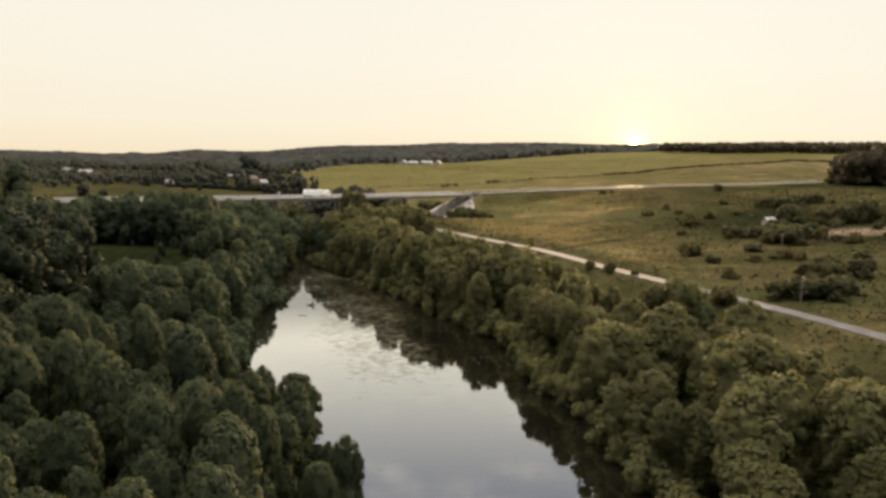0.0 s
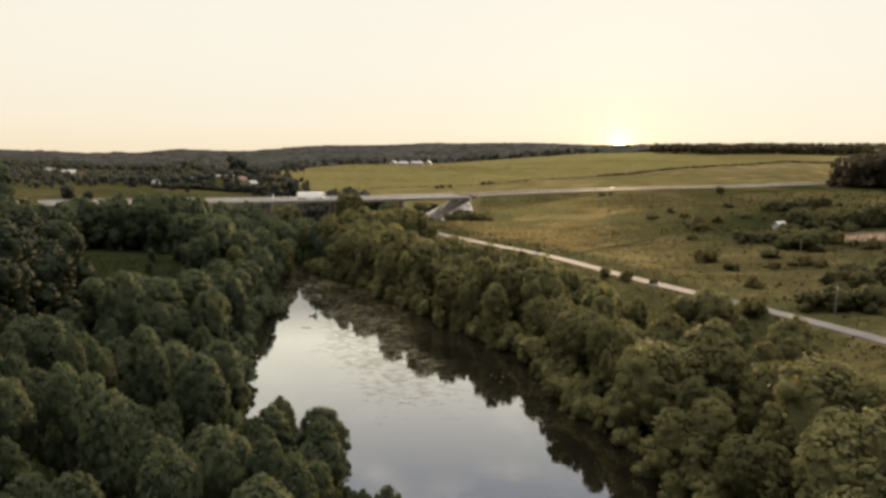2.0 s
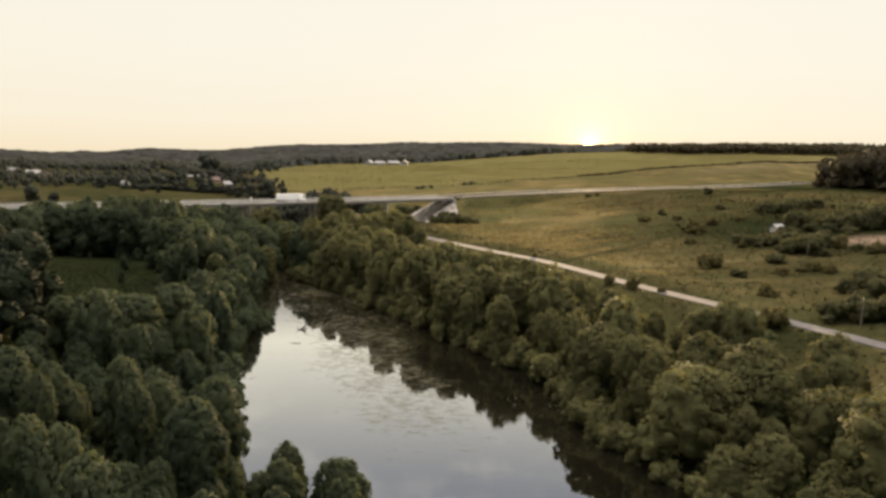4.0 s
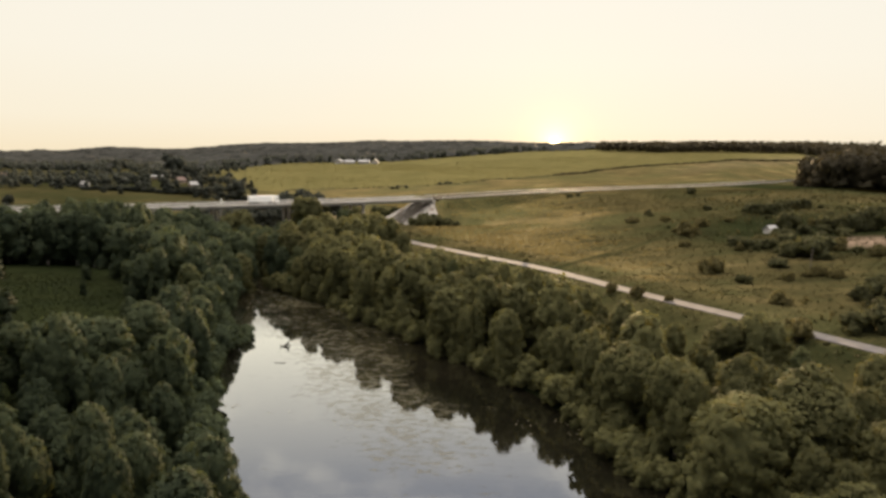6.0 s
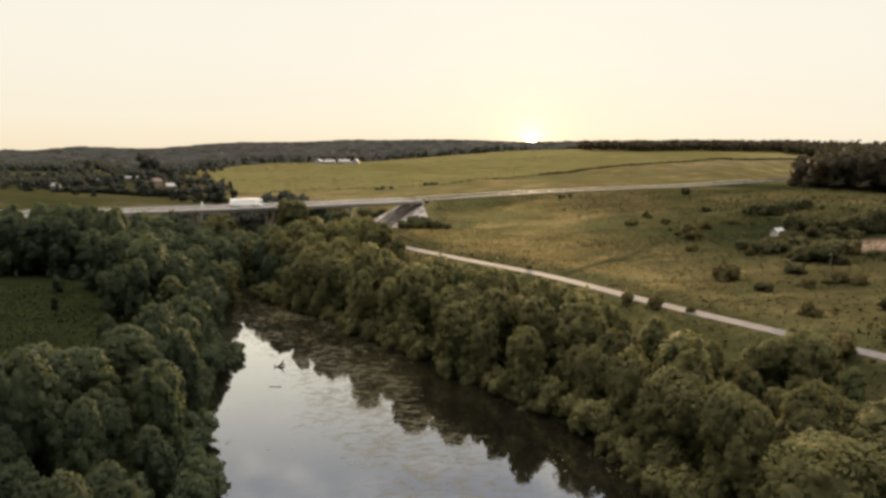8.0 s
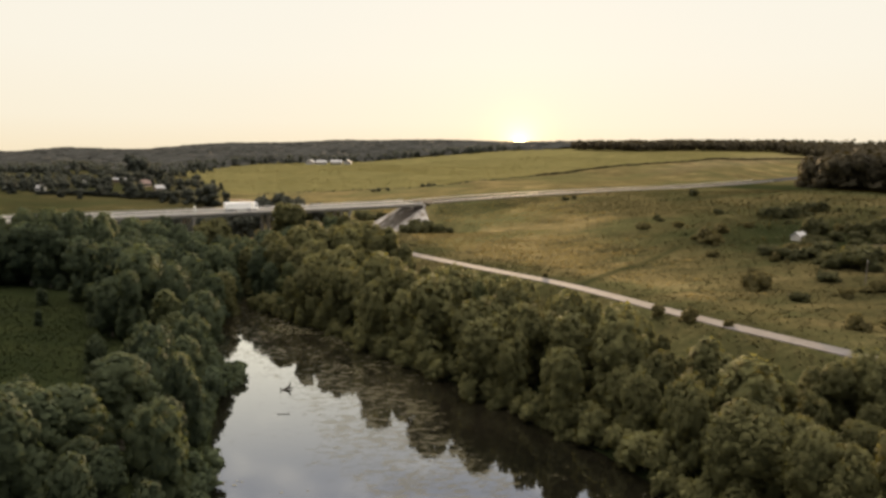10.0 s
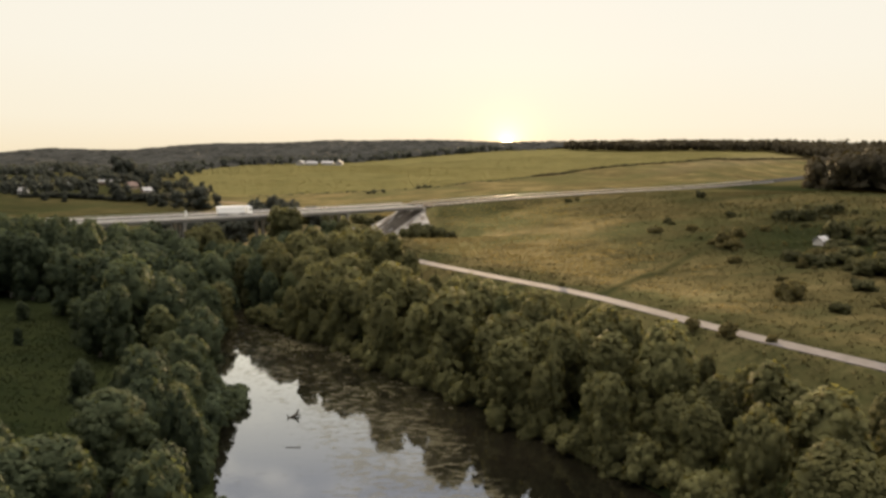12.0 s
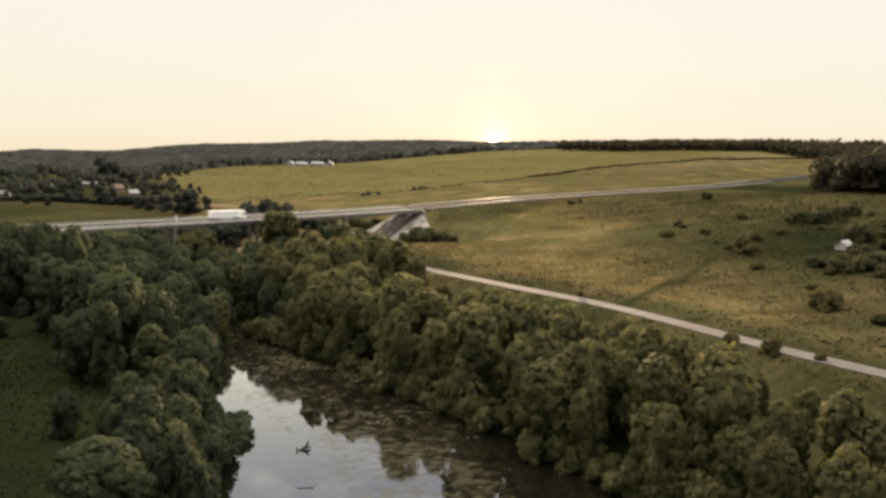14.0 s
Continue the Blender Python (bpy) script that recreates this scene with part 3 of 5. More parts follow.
def crown_arrays(seed, height, radius, tops, sides, per, leaves, size, low=0.10, pointed=False, slim=1.0, fine=True):
    """Vertices, triangles, soft normals and slots of a crown: heads of many small leafy lobes round a dense
    middle (slot 0), set about with loose leaf sprays (slot 1)."""
    rng = np.random.RandomState(seed)
    H = heads_of(rng, height, radius, tops, sides, low, pointed, slim)
    V, F, N, off = [], [], [], 0
    cv, cf = BALL

    def add(v, f, n):
        nonlocal off
        V.append(v), F.append(f + off), N.append(n)
        off += len(v)
    add(cv * (radius * 0.48, radius * 0.48, height * (1 - low) * 0.34) + (0, 0, height * (low + (1 - low) * 0.36)), cf, cv)
    lobes = []
    for i, (hx, hy, hz, hs, ht) in enumerate(H):
        add(cv * (hs * 0.72, hs * 0.72, ht * 0.74) + (hx, hy, hz), cf, cv)
        turn = rng.uniform(0, 6.28)
        count = int(per * (1.7 if i < tops and tops == 1 else 1.2 if i < tops else 0.8))
        for k in range(count):
            up = 1 - 1.5 * (k + 0.5) / count + rng.uniform(-0.08, 0.08)
            a = turn + k * 2.39996 + rng.uniform(-0.35, 0.35)
            flat = math.sqrt(max(0.0, 1 - min(1, abs(up)) ** 2))
            d = np.array([math.cos(a) * flat, math.sin(a) * flat, up])
            r = hs * rng.uniform(0.85, 1.25) * 1.02 / math.sqrt(count)
            c = np.array([hx, hy, hz]) + d * (hs - r * 0.55, hs - r * 0.55, ht - r * 0.60) * rng.uniform(0.90, 1.07)
            rz = r * rng.uniform(0.95, 1.35)
            lobes.append((*c, r, rz, *d))
            if fine:
                keep = (cv[cf].mean(1) @ d) > -0.35
                add(cv * (1 + 0.15 * rng.uniform(-1, 1, len(cv))[:, None]) * (r * 0.84, r * 0.84, rz * 0.84) + c, cf[keep], unit(cv * 0.8 + d * 0.35))
    solid = sum(len(f) for f in F)
    # leaves lie over the lobes and over the heads between them
    L = np.vstack([np.array(lobes), np.hstack([H * (1, 1, 1, 0.95, 0.95), np.zeros((len(H), 2)), np.full((len(H), 1), 0.5)])])
    area = L[:, 3] * L[:, 4]
    area[len(lobes):] *= 0.9
    L = L[rng.choice(len(L), leaves, p=area / area.sum())]
    d = unit(rng.normal(size=(leaves, 3)) + L[:, 5:8] * 0.9 + (0, 0, 0.2))
    p = L[:, :3] + d * L[:, [3, 3, 4]] * rng.uniform(0.84, 1.17, leaves)[:, None]
    tilt = unit(d + rng.normal(size=(leaves, 3)) * 0.30)
    t = unit(np.cross(tilt, rng.normal(size=(leaves, 3))))
    b = np.cross(tilt, t)
    a = (size * rng.uniform(0.6, 1.4, leaves))[:, None]
    tri = np.stack([p + t * a, p - t * a * 0.6 + b * a * 0.75, p - t * a * 0.6 - b * a * 0.75], 1)
    add(tri.reshape(-1, 3), np.arange(leaves * 3).reshape(-1, 3), np.repeat(unit(d * 0.75 + L[:, 5:8] * 0.30 + tilt * 0.18), 3, 0))
    V, F, N = np.vstack(V), np.vstack(F), unit(np.vstack(N))
    V[:, 2] = np.maximum(V[:, 2], 0.15)
    slots = np.zeros(len(F), np.int32)
    slots[solid:] = 1
    return V, F, N, slots


def tri_mesh(name, V, F, N, mat, slots=None):
    me = bpy.data.meshes.new(name)
    me.vertices.add(len(V))
    me.vertices.foreach_set("co", V.astype(np.float32).ravel())
    me.loops.add(len(F) * 3)
    me.loops.foreach_set("vertex_index", F.astype(np.int32).ravel())
    me.polygons.add(len(F))
    me.polygons.foreach_set("loop_start", np.arange(len(F), dtype=np.int32) * 3)
    me.update(calc_edges=True)
    me.polygons.foreach_set("use_smooth", np.ones(len(F), bool))
    for m in mat if isinstance(mat, tuple) else (mat,):
        me.materials.append(m)
    if slots is not None:
        me.polygons.foreach_set("material_index", slots)
    me.normals_split_custom_set_from_vertices([tuple(v) for v in N])
    me.update()
    return me


def trunk_mesh(seed, height, radius):
    rng = random.Random(seed)
    bm = bmesh.new()
    r = 0.022 * height + 0.04
    lean = Vector((rng.uniform(-0.06, 0.06), rng.uniform(-0.06, 0.06), 0))
    p = [Vector((0, 0, -0.8)), Vector((0, 0, 0.18 * height)) + lean * height * 0.18, Vector((0, 0, 0.45 * height)) + lean * height * 0.5, Vector((0, 0, 0.8 * height)) + lean * height]
    for i in range(3):
        tube(bm, p[i], p[i + 1], r * (1.25, 0.85, 0.55)[i], r * (0.85, 0.55, 0.15)[i], 7)
    for k in range(5):
        a = k * 1.3 + rng.uniform(-0.3, 0.3)
        base = p[1].lerp(p[2], 0.15 + 0.17 * k)
        end = base + Vector((math.cos(a) * radius * 0.6, math.sin(a) * radius * 0.6, height * rng.uniform(0.12, 0.24)))
        tube(bm, base, end, r * 0.42, r * 0.10, 5)
    me = bpy.data.meshes.new("trunk")
    bm.to_mesh(me)
    bm.free()
    me.materials.append(BARK)
    return me


class Kind:
    """A few tree shapes of unit use: meshes are made once per shape and shared."""

    def __init__(self, name, label, category, mat, shapes, tops, sides, per, leaves, size, low=0.10, pointed=False, group="", slim=1.0):
        self.name, self.label, self.category, self.group = name, label, category, group
        self.meshes = []
        for k, (h, r, seed) in enumerate(shapes):
            V, F, N, slots = crown_arrays(seed, h, r, tops[k % len(tops)], sides, per, leaves, size, low, pointed, slim)
            self.meshes.append((h, r, tri_mesh("crown", V, F, N, mat, slots), trunk_mesh(seed, h, r)))

    def plant(self, x, y, height, rng, wide=1.0, sink=0.2, shape=None):
        k = rng.randrange(len(self.meshes)) if shape is None else shape
        h, r, crown, trunk = self.meshes[k]
        f = height / h
        ob = thing(self.name, self.label, self.category, self.group)
        ob.matrix_basis = pose(x, y, land_at(x, y) - sink, 0, 0, rng.uniform(0, 360)) @ Matrix.Diagonal((f * wide * rng.uniform(0.88, 1.2), f * wide * rng.uniform(0.88, 1.1), f, 1))
        part_mesh("trunk", trunk, ob)
        part_mesh("crown", crown, ob)
        return ob


def shapes(n, h, r, seed):
    rng = random.Random(seed)
    return [(h * rng.uniform(0.92, 1.08), r * rng.uniform(0.85, 1.15), seed * 31 + i) for i in range(n)]


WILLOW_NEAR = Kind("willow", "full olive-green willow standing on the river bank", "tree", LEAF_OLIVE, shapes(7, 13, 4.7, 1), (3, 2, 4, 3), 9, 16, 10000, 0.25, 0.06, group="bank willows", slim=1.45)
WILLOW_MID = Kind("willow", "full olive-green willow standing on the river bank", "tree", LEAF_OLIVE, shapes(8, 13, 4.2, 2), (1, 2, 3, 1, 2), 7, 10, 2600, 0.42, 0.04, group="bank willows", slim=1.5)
POINTED = Kind("poplar", "slender pointed light green poplar among the bank willows", "tree", LEAF_BANK, shapes(4, 13, 3.5, 3), (1,), 7, 9, 2500, 0.36, 0.05, True, group="bank poplars")
GREEN_NEAR = Kind("alder", "dense dark green alder with rounded crown by the water", "tree", LEAF_GREEN, shapes(7, 15, 4.6, 4), (1, 1, 2, 1, 3), 6, 16, 8000, 0.25, 0.10, group="bank alders", slim=1.15)
GREEN_MID = Kind("alder", "dense dark green alder with rounded crown by the water", "tree", LEAF_GREEN, shapes(7, 14, 4.6, 5), (1, 1, 2, 1), 6, 10, 2600, 0.42, 0.06, group="bank alders", slim=1.35)
DARK_TREE = Kind("oak", "large dark green oak, the slope's shade in its leaf colour", "tree", LEAF_SHADED, shapes(5, 17, 6.0, 6), (2, 3), 7, 10, 2800, 0.46, 0.06, group="slope oaks")
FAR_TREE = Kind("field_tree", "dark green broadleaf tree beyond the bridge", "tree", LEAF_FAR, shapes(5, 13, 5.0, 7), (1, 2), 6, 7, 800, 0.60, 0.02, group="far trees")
BUSH = Kind("bush", "rounded olive scrub bush standing in the dry meadow", "bush", LEAF_DRY, shapes(6, 3.0, 2.1, 8), (2, 3, 1), 4, 7, 700, 0.22, 0.0, group="meadow bushes")
SHRUB = Kind("shrub", "dull olive-green shrub in the scrub above the meadow", "bush", LEAF_SCRUB, shapes(5, 4.0, 2.6, 9), (2, 3, 1), 4, 8, 900, 0.27, 0.0, group="scrub shrubs")


def inside(x, y, poly):
    hit, n = False, len(poly)
    for i in range(n):
        (x0, y0), (x1, y1) = poly[i], poly[(i + 1) % n]
        if (y0 > y) != (y1 > y) and x < (x1 - x0) * (y - y0) / (y1 - y0) + x0:
            hit = not hit
    return hit


PLANTED = []


def fill(poly, spacing, seed, planter, keep=None):
    """Plants one tree after another in a polygon, no two closer than spacing."""
    rng = random.Random(seed)
    xs, ys = [p[0] for p in poly], [p[1] for p in poly]
    tries = int((max(xs) - min(xs)) * (max(ys) - min(ys)) / spacing ** 2 * 12)
    for _ in range(tries):
        x, y = rng.uniform(min(xs), max(xs)), rng.uniform(min(ys), max(ys))
        if not inside(x, y, poly) or (keep and not keep(x, y)):
            continue
        if any((x - a) ** 2 + (y - b) ** 2 < (spacing * 0.5 + c * 0.5) ** 2 for a, b, c in PLANTED):
            continue
        PLANTED.append((x, y, spacing))
        planter(x, y, rng)


def dry(x, y):
    return float(river_gap(np.array([x]), np.array([y]))[0]) > 1.5


def shore(x, y):
    return float(river_gap(np.array([x]), np.array([y]))[0])


# single trees that stand out: x, y, height, width
ANCHORS = ((WILLOW_NEAR, ((54.5, 159, 13, 1.15), (47.5, 161, 11.5, 1.1), (45, 95, 17, 1.1), (34.4, 127.7, 14, 1.0), (56, 127, 14, 1.3), (33, 106, 11.2, 0.95), (48, 76, 16, 1.1), (31.4, 142, 10.5, 1.05))),
           (WILLOW_MID, ((31, 164, 14, 1.0), (23.5, 167.5, 11.5, 0.95), (29.5, 175, 9, 1.0), (18.5, 170, 9, 1.0), (20.6, 177, 16.7, 0.95), (-12.6, 219.5, 14, 0.95), (35, 157, 7, 1.1))),
           (GREEN_MID, ((-73, 237, 19, 1.0), (-76, 226, 13, 0.9), (-71, 222, 15.5, 0.8), (-79, 250, 18.5, 1.0), (-86, 260, 17.5, 0.95), (-94, 268, 17, 0.95), (-83, 239, 10, 0.9), (-65.3, 235, 15, 0.85), (-55, 174.7, 14.5, 0.85), (-60.5, 229, 6.5, 1.0), (-50, 284, 15, 0.9), (-63, 291, 16, 0.95), (-56, 303, 16, 0.95), (-67, 281, 13, 0.9), (-46, 270, 13, 0.8))),
           (GREEN_MID, ((-100, 300, 21.5, 0.72), (-104, 312, 21, 0.72), (-112, 318, 20.6, 0.75), (-121, 316, 21.4, 0.75), (-130, 319, 20.6, 0.75), (-109, 304, 21.6, 0.7), (-117, 307, 21.8, 0.72), (-126, 309, 21.4, 0.72), (-137, 313, 20, 0.75), (-116, 322, 20.6, 0.7), (-125, 324, 20.4, 0.7))),
           (POINTED, ((-63, 218.6, 12.5, 1.25), (-51.8, 176.5, 11.5, 1.2), (-58.5, 206, 11, 1.2))),
           (GREEN_NEAR, ((-56, 160.5, 13.2, 1.25), (-59, 142, 14.5, 1.25), (-66, 139, 12.5, 1.2), (-52, 138, 10.5, 1.0))))
anchor_rng = random.Random(9)
for kind, places in ANCHORS:
    for x, y, h, w in places:
        PLANTED.append((x, y, 9.0 if h > 12 else 7.5))
        kind.plant(x, y, h, anchor_rng, w)


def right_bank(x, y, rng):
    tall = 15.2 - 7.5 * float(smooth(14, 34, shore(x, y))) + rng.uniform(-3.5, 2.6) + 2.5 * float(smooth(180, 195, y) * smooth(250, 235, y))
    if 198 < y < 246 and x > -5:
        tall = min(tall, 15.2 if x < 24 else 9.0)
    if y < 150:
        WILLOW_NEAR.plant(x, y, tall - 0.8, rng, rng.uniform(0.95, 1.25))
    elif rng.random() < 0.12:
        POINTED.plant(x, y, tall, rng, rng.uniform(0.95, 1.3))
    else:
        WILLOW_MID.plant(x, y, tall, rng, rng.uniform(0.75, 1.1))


def roadside(x, y):
    d, _ = nearest(np.array([x]), np.array([y]), SIDE_ROAD)
    return float(d[0])


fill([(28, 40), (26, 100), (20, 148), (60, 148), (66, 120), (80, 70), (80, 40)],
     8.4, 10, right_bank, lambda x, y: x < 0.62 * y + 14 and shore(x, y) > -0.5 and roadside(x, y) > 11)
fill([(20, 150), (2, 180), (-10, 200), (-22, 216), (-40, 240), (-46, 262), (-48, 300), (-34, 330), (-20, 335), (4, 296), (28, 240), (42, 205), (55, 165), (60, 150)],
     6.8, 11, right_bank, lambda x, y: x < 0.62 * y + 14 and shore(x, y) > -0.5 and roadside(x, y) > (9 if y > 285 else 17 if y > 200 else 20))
fill([(-50, 264), (-60, 264), (-90, 285), (-140, 290), (-190, 262), (-215, 275), (-185, 300), (-110, 338), (-60, 364), (-24, 366), (-16, 345), (-34, 330), (-48, 300)],
     7.0, 12, lambda x, y, r: (WILLOW_MID if r.random() < 0.03 + 0.45 * float(smooth(-85, -50, x)) else GREEN_MID).plant(x, y, (r.uniform(11.5, 16) + 3.4 * float(smooth(-70, -115, x))) * (1 - 0.24 * float(smooth(305, 325, y) * smooth(-90, -60, x))), r, r.uniform(0.9, 1.25)), lambda x, y: shore(x, y) > -1.5 and roadside(x, y) > 8)
fill([(-43, 126), (-49, 165), (-53, 205), (-56, 240), (-60, 268), (-72, 270), (-69, 240), (-66, 215), (-61, 185), (-60, 165), (-68, 146), (-64, 130)],
     6.3, 13, lambda x, y, r: GREEN_MID.plant(x, y, r.uniform(9, 15.5), r, r.uniform(0.7, 0.95)), lambda x, y: shore(x, y) > (3.8 if y < 165 else 1.0))
fill([(2, 40), (-2, 62), (-9, 80), (-19, 97), (-30, 109), (-40, 114), (-56, 110), (-64, 88), (-66, 40)],
     5.5, 14, lambda x, y, r: GREEN_NEAR.plant(x, y, r.uniform(11.0, 17.0) - 4.5 * float(smooth(9, 4, shore(x, y))), r, r.uniform(0.62, 0.88)), lambda x, y: shore(x, y) > (4.6 if y > 88 else 1.0) and x > -0.62 * y - 12)
fill([(-40, 115), (-56, 111), (-70, 116), (-68, 132), (-44, 127)],
     5.5, 19, lambda x, y, r: GREEN_MID.plant(x, y, r.uniform(6.5, 9.5), r, r.uniform(0.9, 1.2)), lambda x, y: shore(x, y) > 2.5)
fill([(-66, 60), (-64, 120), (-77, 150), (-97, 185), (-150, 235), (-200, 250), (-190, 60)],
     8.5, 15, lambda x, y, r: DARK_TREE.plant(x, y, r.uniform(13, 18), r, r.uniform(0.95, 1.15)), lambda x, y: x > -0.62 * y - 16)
fill([(-185, 345), (-120, 378), (-60, 412), (-36, 428), (-45, 455), (-100, 425), (-190, 385)],
     7.0, 16, lambda x, y, r: FAR_TREE.plant(x, y, r.uniform(8, 12.5), r, r.uniform(0.95, 1.2)), lambda x, y: roadside(x, y) > 9)
for x, y, h in ((-49, 371, 19.5), (-44, 369, 17.5), (-76, 358, 17.5), (-20, 322, 14.4), (-16, 312, 16), (-12, 300, 15.6), (-28, 318, 16), (-34, 312, 18.4), (-24, 306, 17.6), (-40, 305, 18), (-6, 291, 11.5), (-19, 334, 9.5), (-6, 334, 3.6)):
    PLANTED.append((x, y, 6))
    WILLOW_MID.plant(x, y, h, random.Random(int(h * 10 - x)), 1.05 if h > 16 else 1.1)
SALLOW = Kind("sallow", "low spreading sallow leaning over the water's edge", "bush", LEAF_OLIVE, shapes(5, 4.5, 2.8, 10), (2, 3), 4, 7, 650, 0.32, 0.0, group="waterside sallows")
SALLOW_GREEN = Kind("sallow", "low dark sallow leaning over the water's edge", "bush", LEAF_GREEN, shapes(5, 4.5, 2.8, 17), (2, 3), 4, 7, 650, 0.32, 0.0, group="waterside sallows")
edge_rng = random.Random(44)
for row in RIVER[::1]:
    if not 45 < row[1] < 275:
        continue
    i = int(np.argmin(np.hypot(RIVER[:, 0] - row[0], RIVER[:, 1] - row[1])))
    d = RIVER[i + 1, :2] - RIVER[i - 1, :2]
    d = d / np.linalg.norm(d)
    for s, kind in ((1, SALLOW_GREEN), (-1, SALLOW)):
        if edge_rng.random() < (0.85 if s < 0 else 0.6) and (s < 0 or row[1] > 128):
            o = s * (row[2] + edge_rng.uniform(-1.2, 2.2) + (1.8 if s > 0 else 0))
            kind.plant(row[0] - d[1] * o, row[1] + d[0] * o, edge_rng.uniform(2.8, 5.8), edge_rng, edge_rng.uniform(0.8, 1.2))
for x, y, h in ((-84, 246, 9), (-95, 236, 4), (-78, 228, 3.5), (-104, 262, 5), (-70, 196, 7)):
    GREEN_MID.plant(x, y, h, edge_rng, 0.9)
for x, y, h in ((-48.3, 206, 5.0), (-47.2, 203.5, 3.8), (-48.6, 209.5, 4.2), (-47.8, 214, 3.2)):
    SALLOW_GREEN.plant(x, y, h, edge_rng, 1.0)


# ---- the bridge ----
def bridge():
    ob = thing("bridge", "long concrete road bridge on column piers with pale parapets", "bridge")
    path = HIGHWAY[(HIGHWAY[:, 0] >= BRIDGE_FROM - 1) & (HIGHWAY[:, 0] <= BRIDGE_TO + 2)]
    for a, b in ((-ROAD_HALF, -0.8), (0.8, ROAD_HALF)):
        part_mesh("deck", ribbon("deck", path, [a, (a + b) / 2, b], CONCRETE, -0.06, 0.45), ob, "pale concrete deck slab")
        part_mesh("carriageway", ribbon("carriageway", path, [a + 1.3, (a + b) / 2, b - 0.9], ASPHALT, 0.02, 0.06), ob, "grey asphalt carriageway")
    for o in (-7.4, -4.9, -2.4, 2.4, 4.9, 7.4):
        part_mesh("girder", ribbon("girder", path, [o - 0.45, o + 0.45], CONCRETE, -0.52, 1.0), ob, "weathered concrete girder")
    for o in (-ROAD_HALF + 0.25, ROAD_HALF - 0.25):
        part_mesh("parapet", ribbon("parapet", path, [o - 0.22, o + 0.22], PARAPET, 0.42, 0.48), ob, "low pale concrete parapet")
    for o in (-ROAD_HALF + 0.25, -1.1, 1.1, ROAD_HALF - 0.25):
        part_mesh("rail", ribbon("rail", path, [o - 0.06, o + 0.06], STEEL, 1.00, 0.12), ob, "steel guard rail")
    post = bmesh.new()
    box(post, -0.07, 0.07, -0.07, 0.07, 0.5, 1.0)
    pm = bpy.data.meshes.new("post")
    post.to_mesh(pm)
    post.free()
    pm.materials.append(STEEL)
    for row in path[::2]:
        i = int(np.argmin(np.hypot(HIGHWAY[:, 0] - row[0], HIGHWAY[:, 1] - row[1])))
        d = HIGHWAY[i + 1, :2] - HIGHWAY[i - 1, :2]
        d = d / np.linalg.norm(d)
        for o in (-ROAD_HALF + 0.25, ROAD_HALF - 0.25):
            p = part_mesh("post", pm, ob)
            p.matrix_basis = pose(row[0] - d[1] * o, row[1] + d[0] * o, row[2], 0, 0, math.degrees(math.atan2(d[1], d[0])))
    # piers: a cap beam on three round columns each
    for px in (-25.5, -56.5, -87, -118, -149, -176):
        i = int(np.argmin(np.abs(HIGHWAY[:, 0] - px)))
        c = HIGHWAY[i]
        d = HIGHWAY[i + 1, :2] - HIGHWAY[i - 1, :2]
        turn = math.degrees(math.atan2(d[1], d[0]))
        foot = min(land_at(c[0], c[1]), 9.0) - 1.0
        pier = part("pier", box(bmesh.new(), -0.8, 0.8, -8.0, 8.0, c[2] - 2.45, c[2] - 1.53, 0.12), CONCRETE, ob, "concrete pier with a cap beam")
        pier.matrix_basis = pose(c[0], c[1], 0, 0, 0, turn)
        for o in (-6.6, 0, 6.6):
            bm = bmesh.new()
            tube(bm, (0, o, foot), (0, o, c[2] - 2.4), 0.75, 0.7, 14)
            part("column", bm, CONCRETE_PALE, pier)
    # end wall
    i = int(np.argmin(np.abs(HIGHWAY[:, 0] - BRIDGE_TO)))
    c, d = HIGHWAY[i], HIGHWAY[i + 1, :2] - HIGHWAY[i - 1, :2]
    wall = part("end_wall", box(bmesh.new(), 0.2, 1.8, -ROAD_HALF, ROAD_HALF, c[2] - 4.2, c[2] - 0.55, 0.05), CONCRETE, ob)
    wall.matrix_basis = pose(c[0], c[1], 0, 0, 0, math.degrees(math.atan2(d[1], d[0])))
    return ob


bridge()


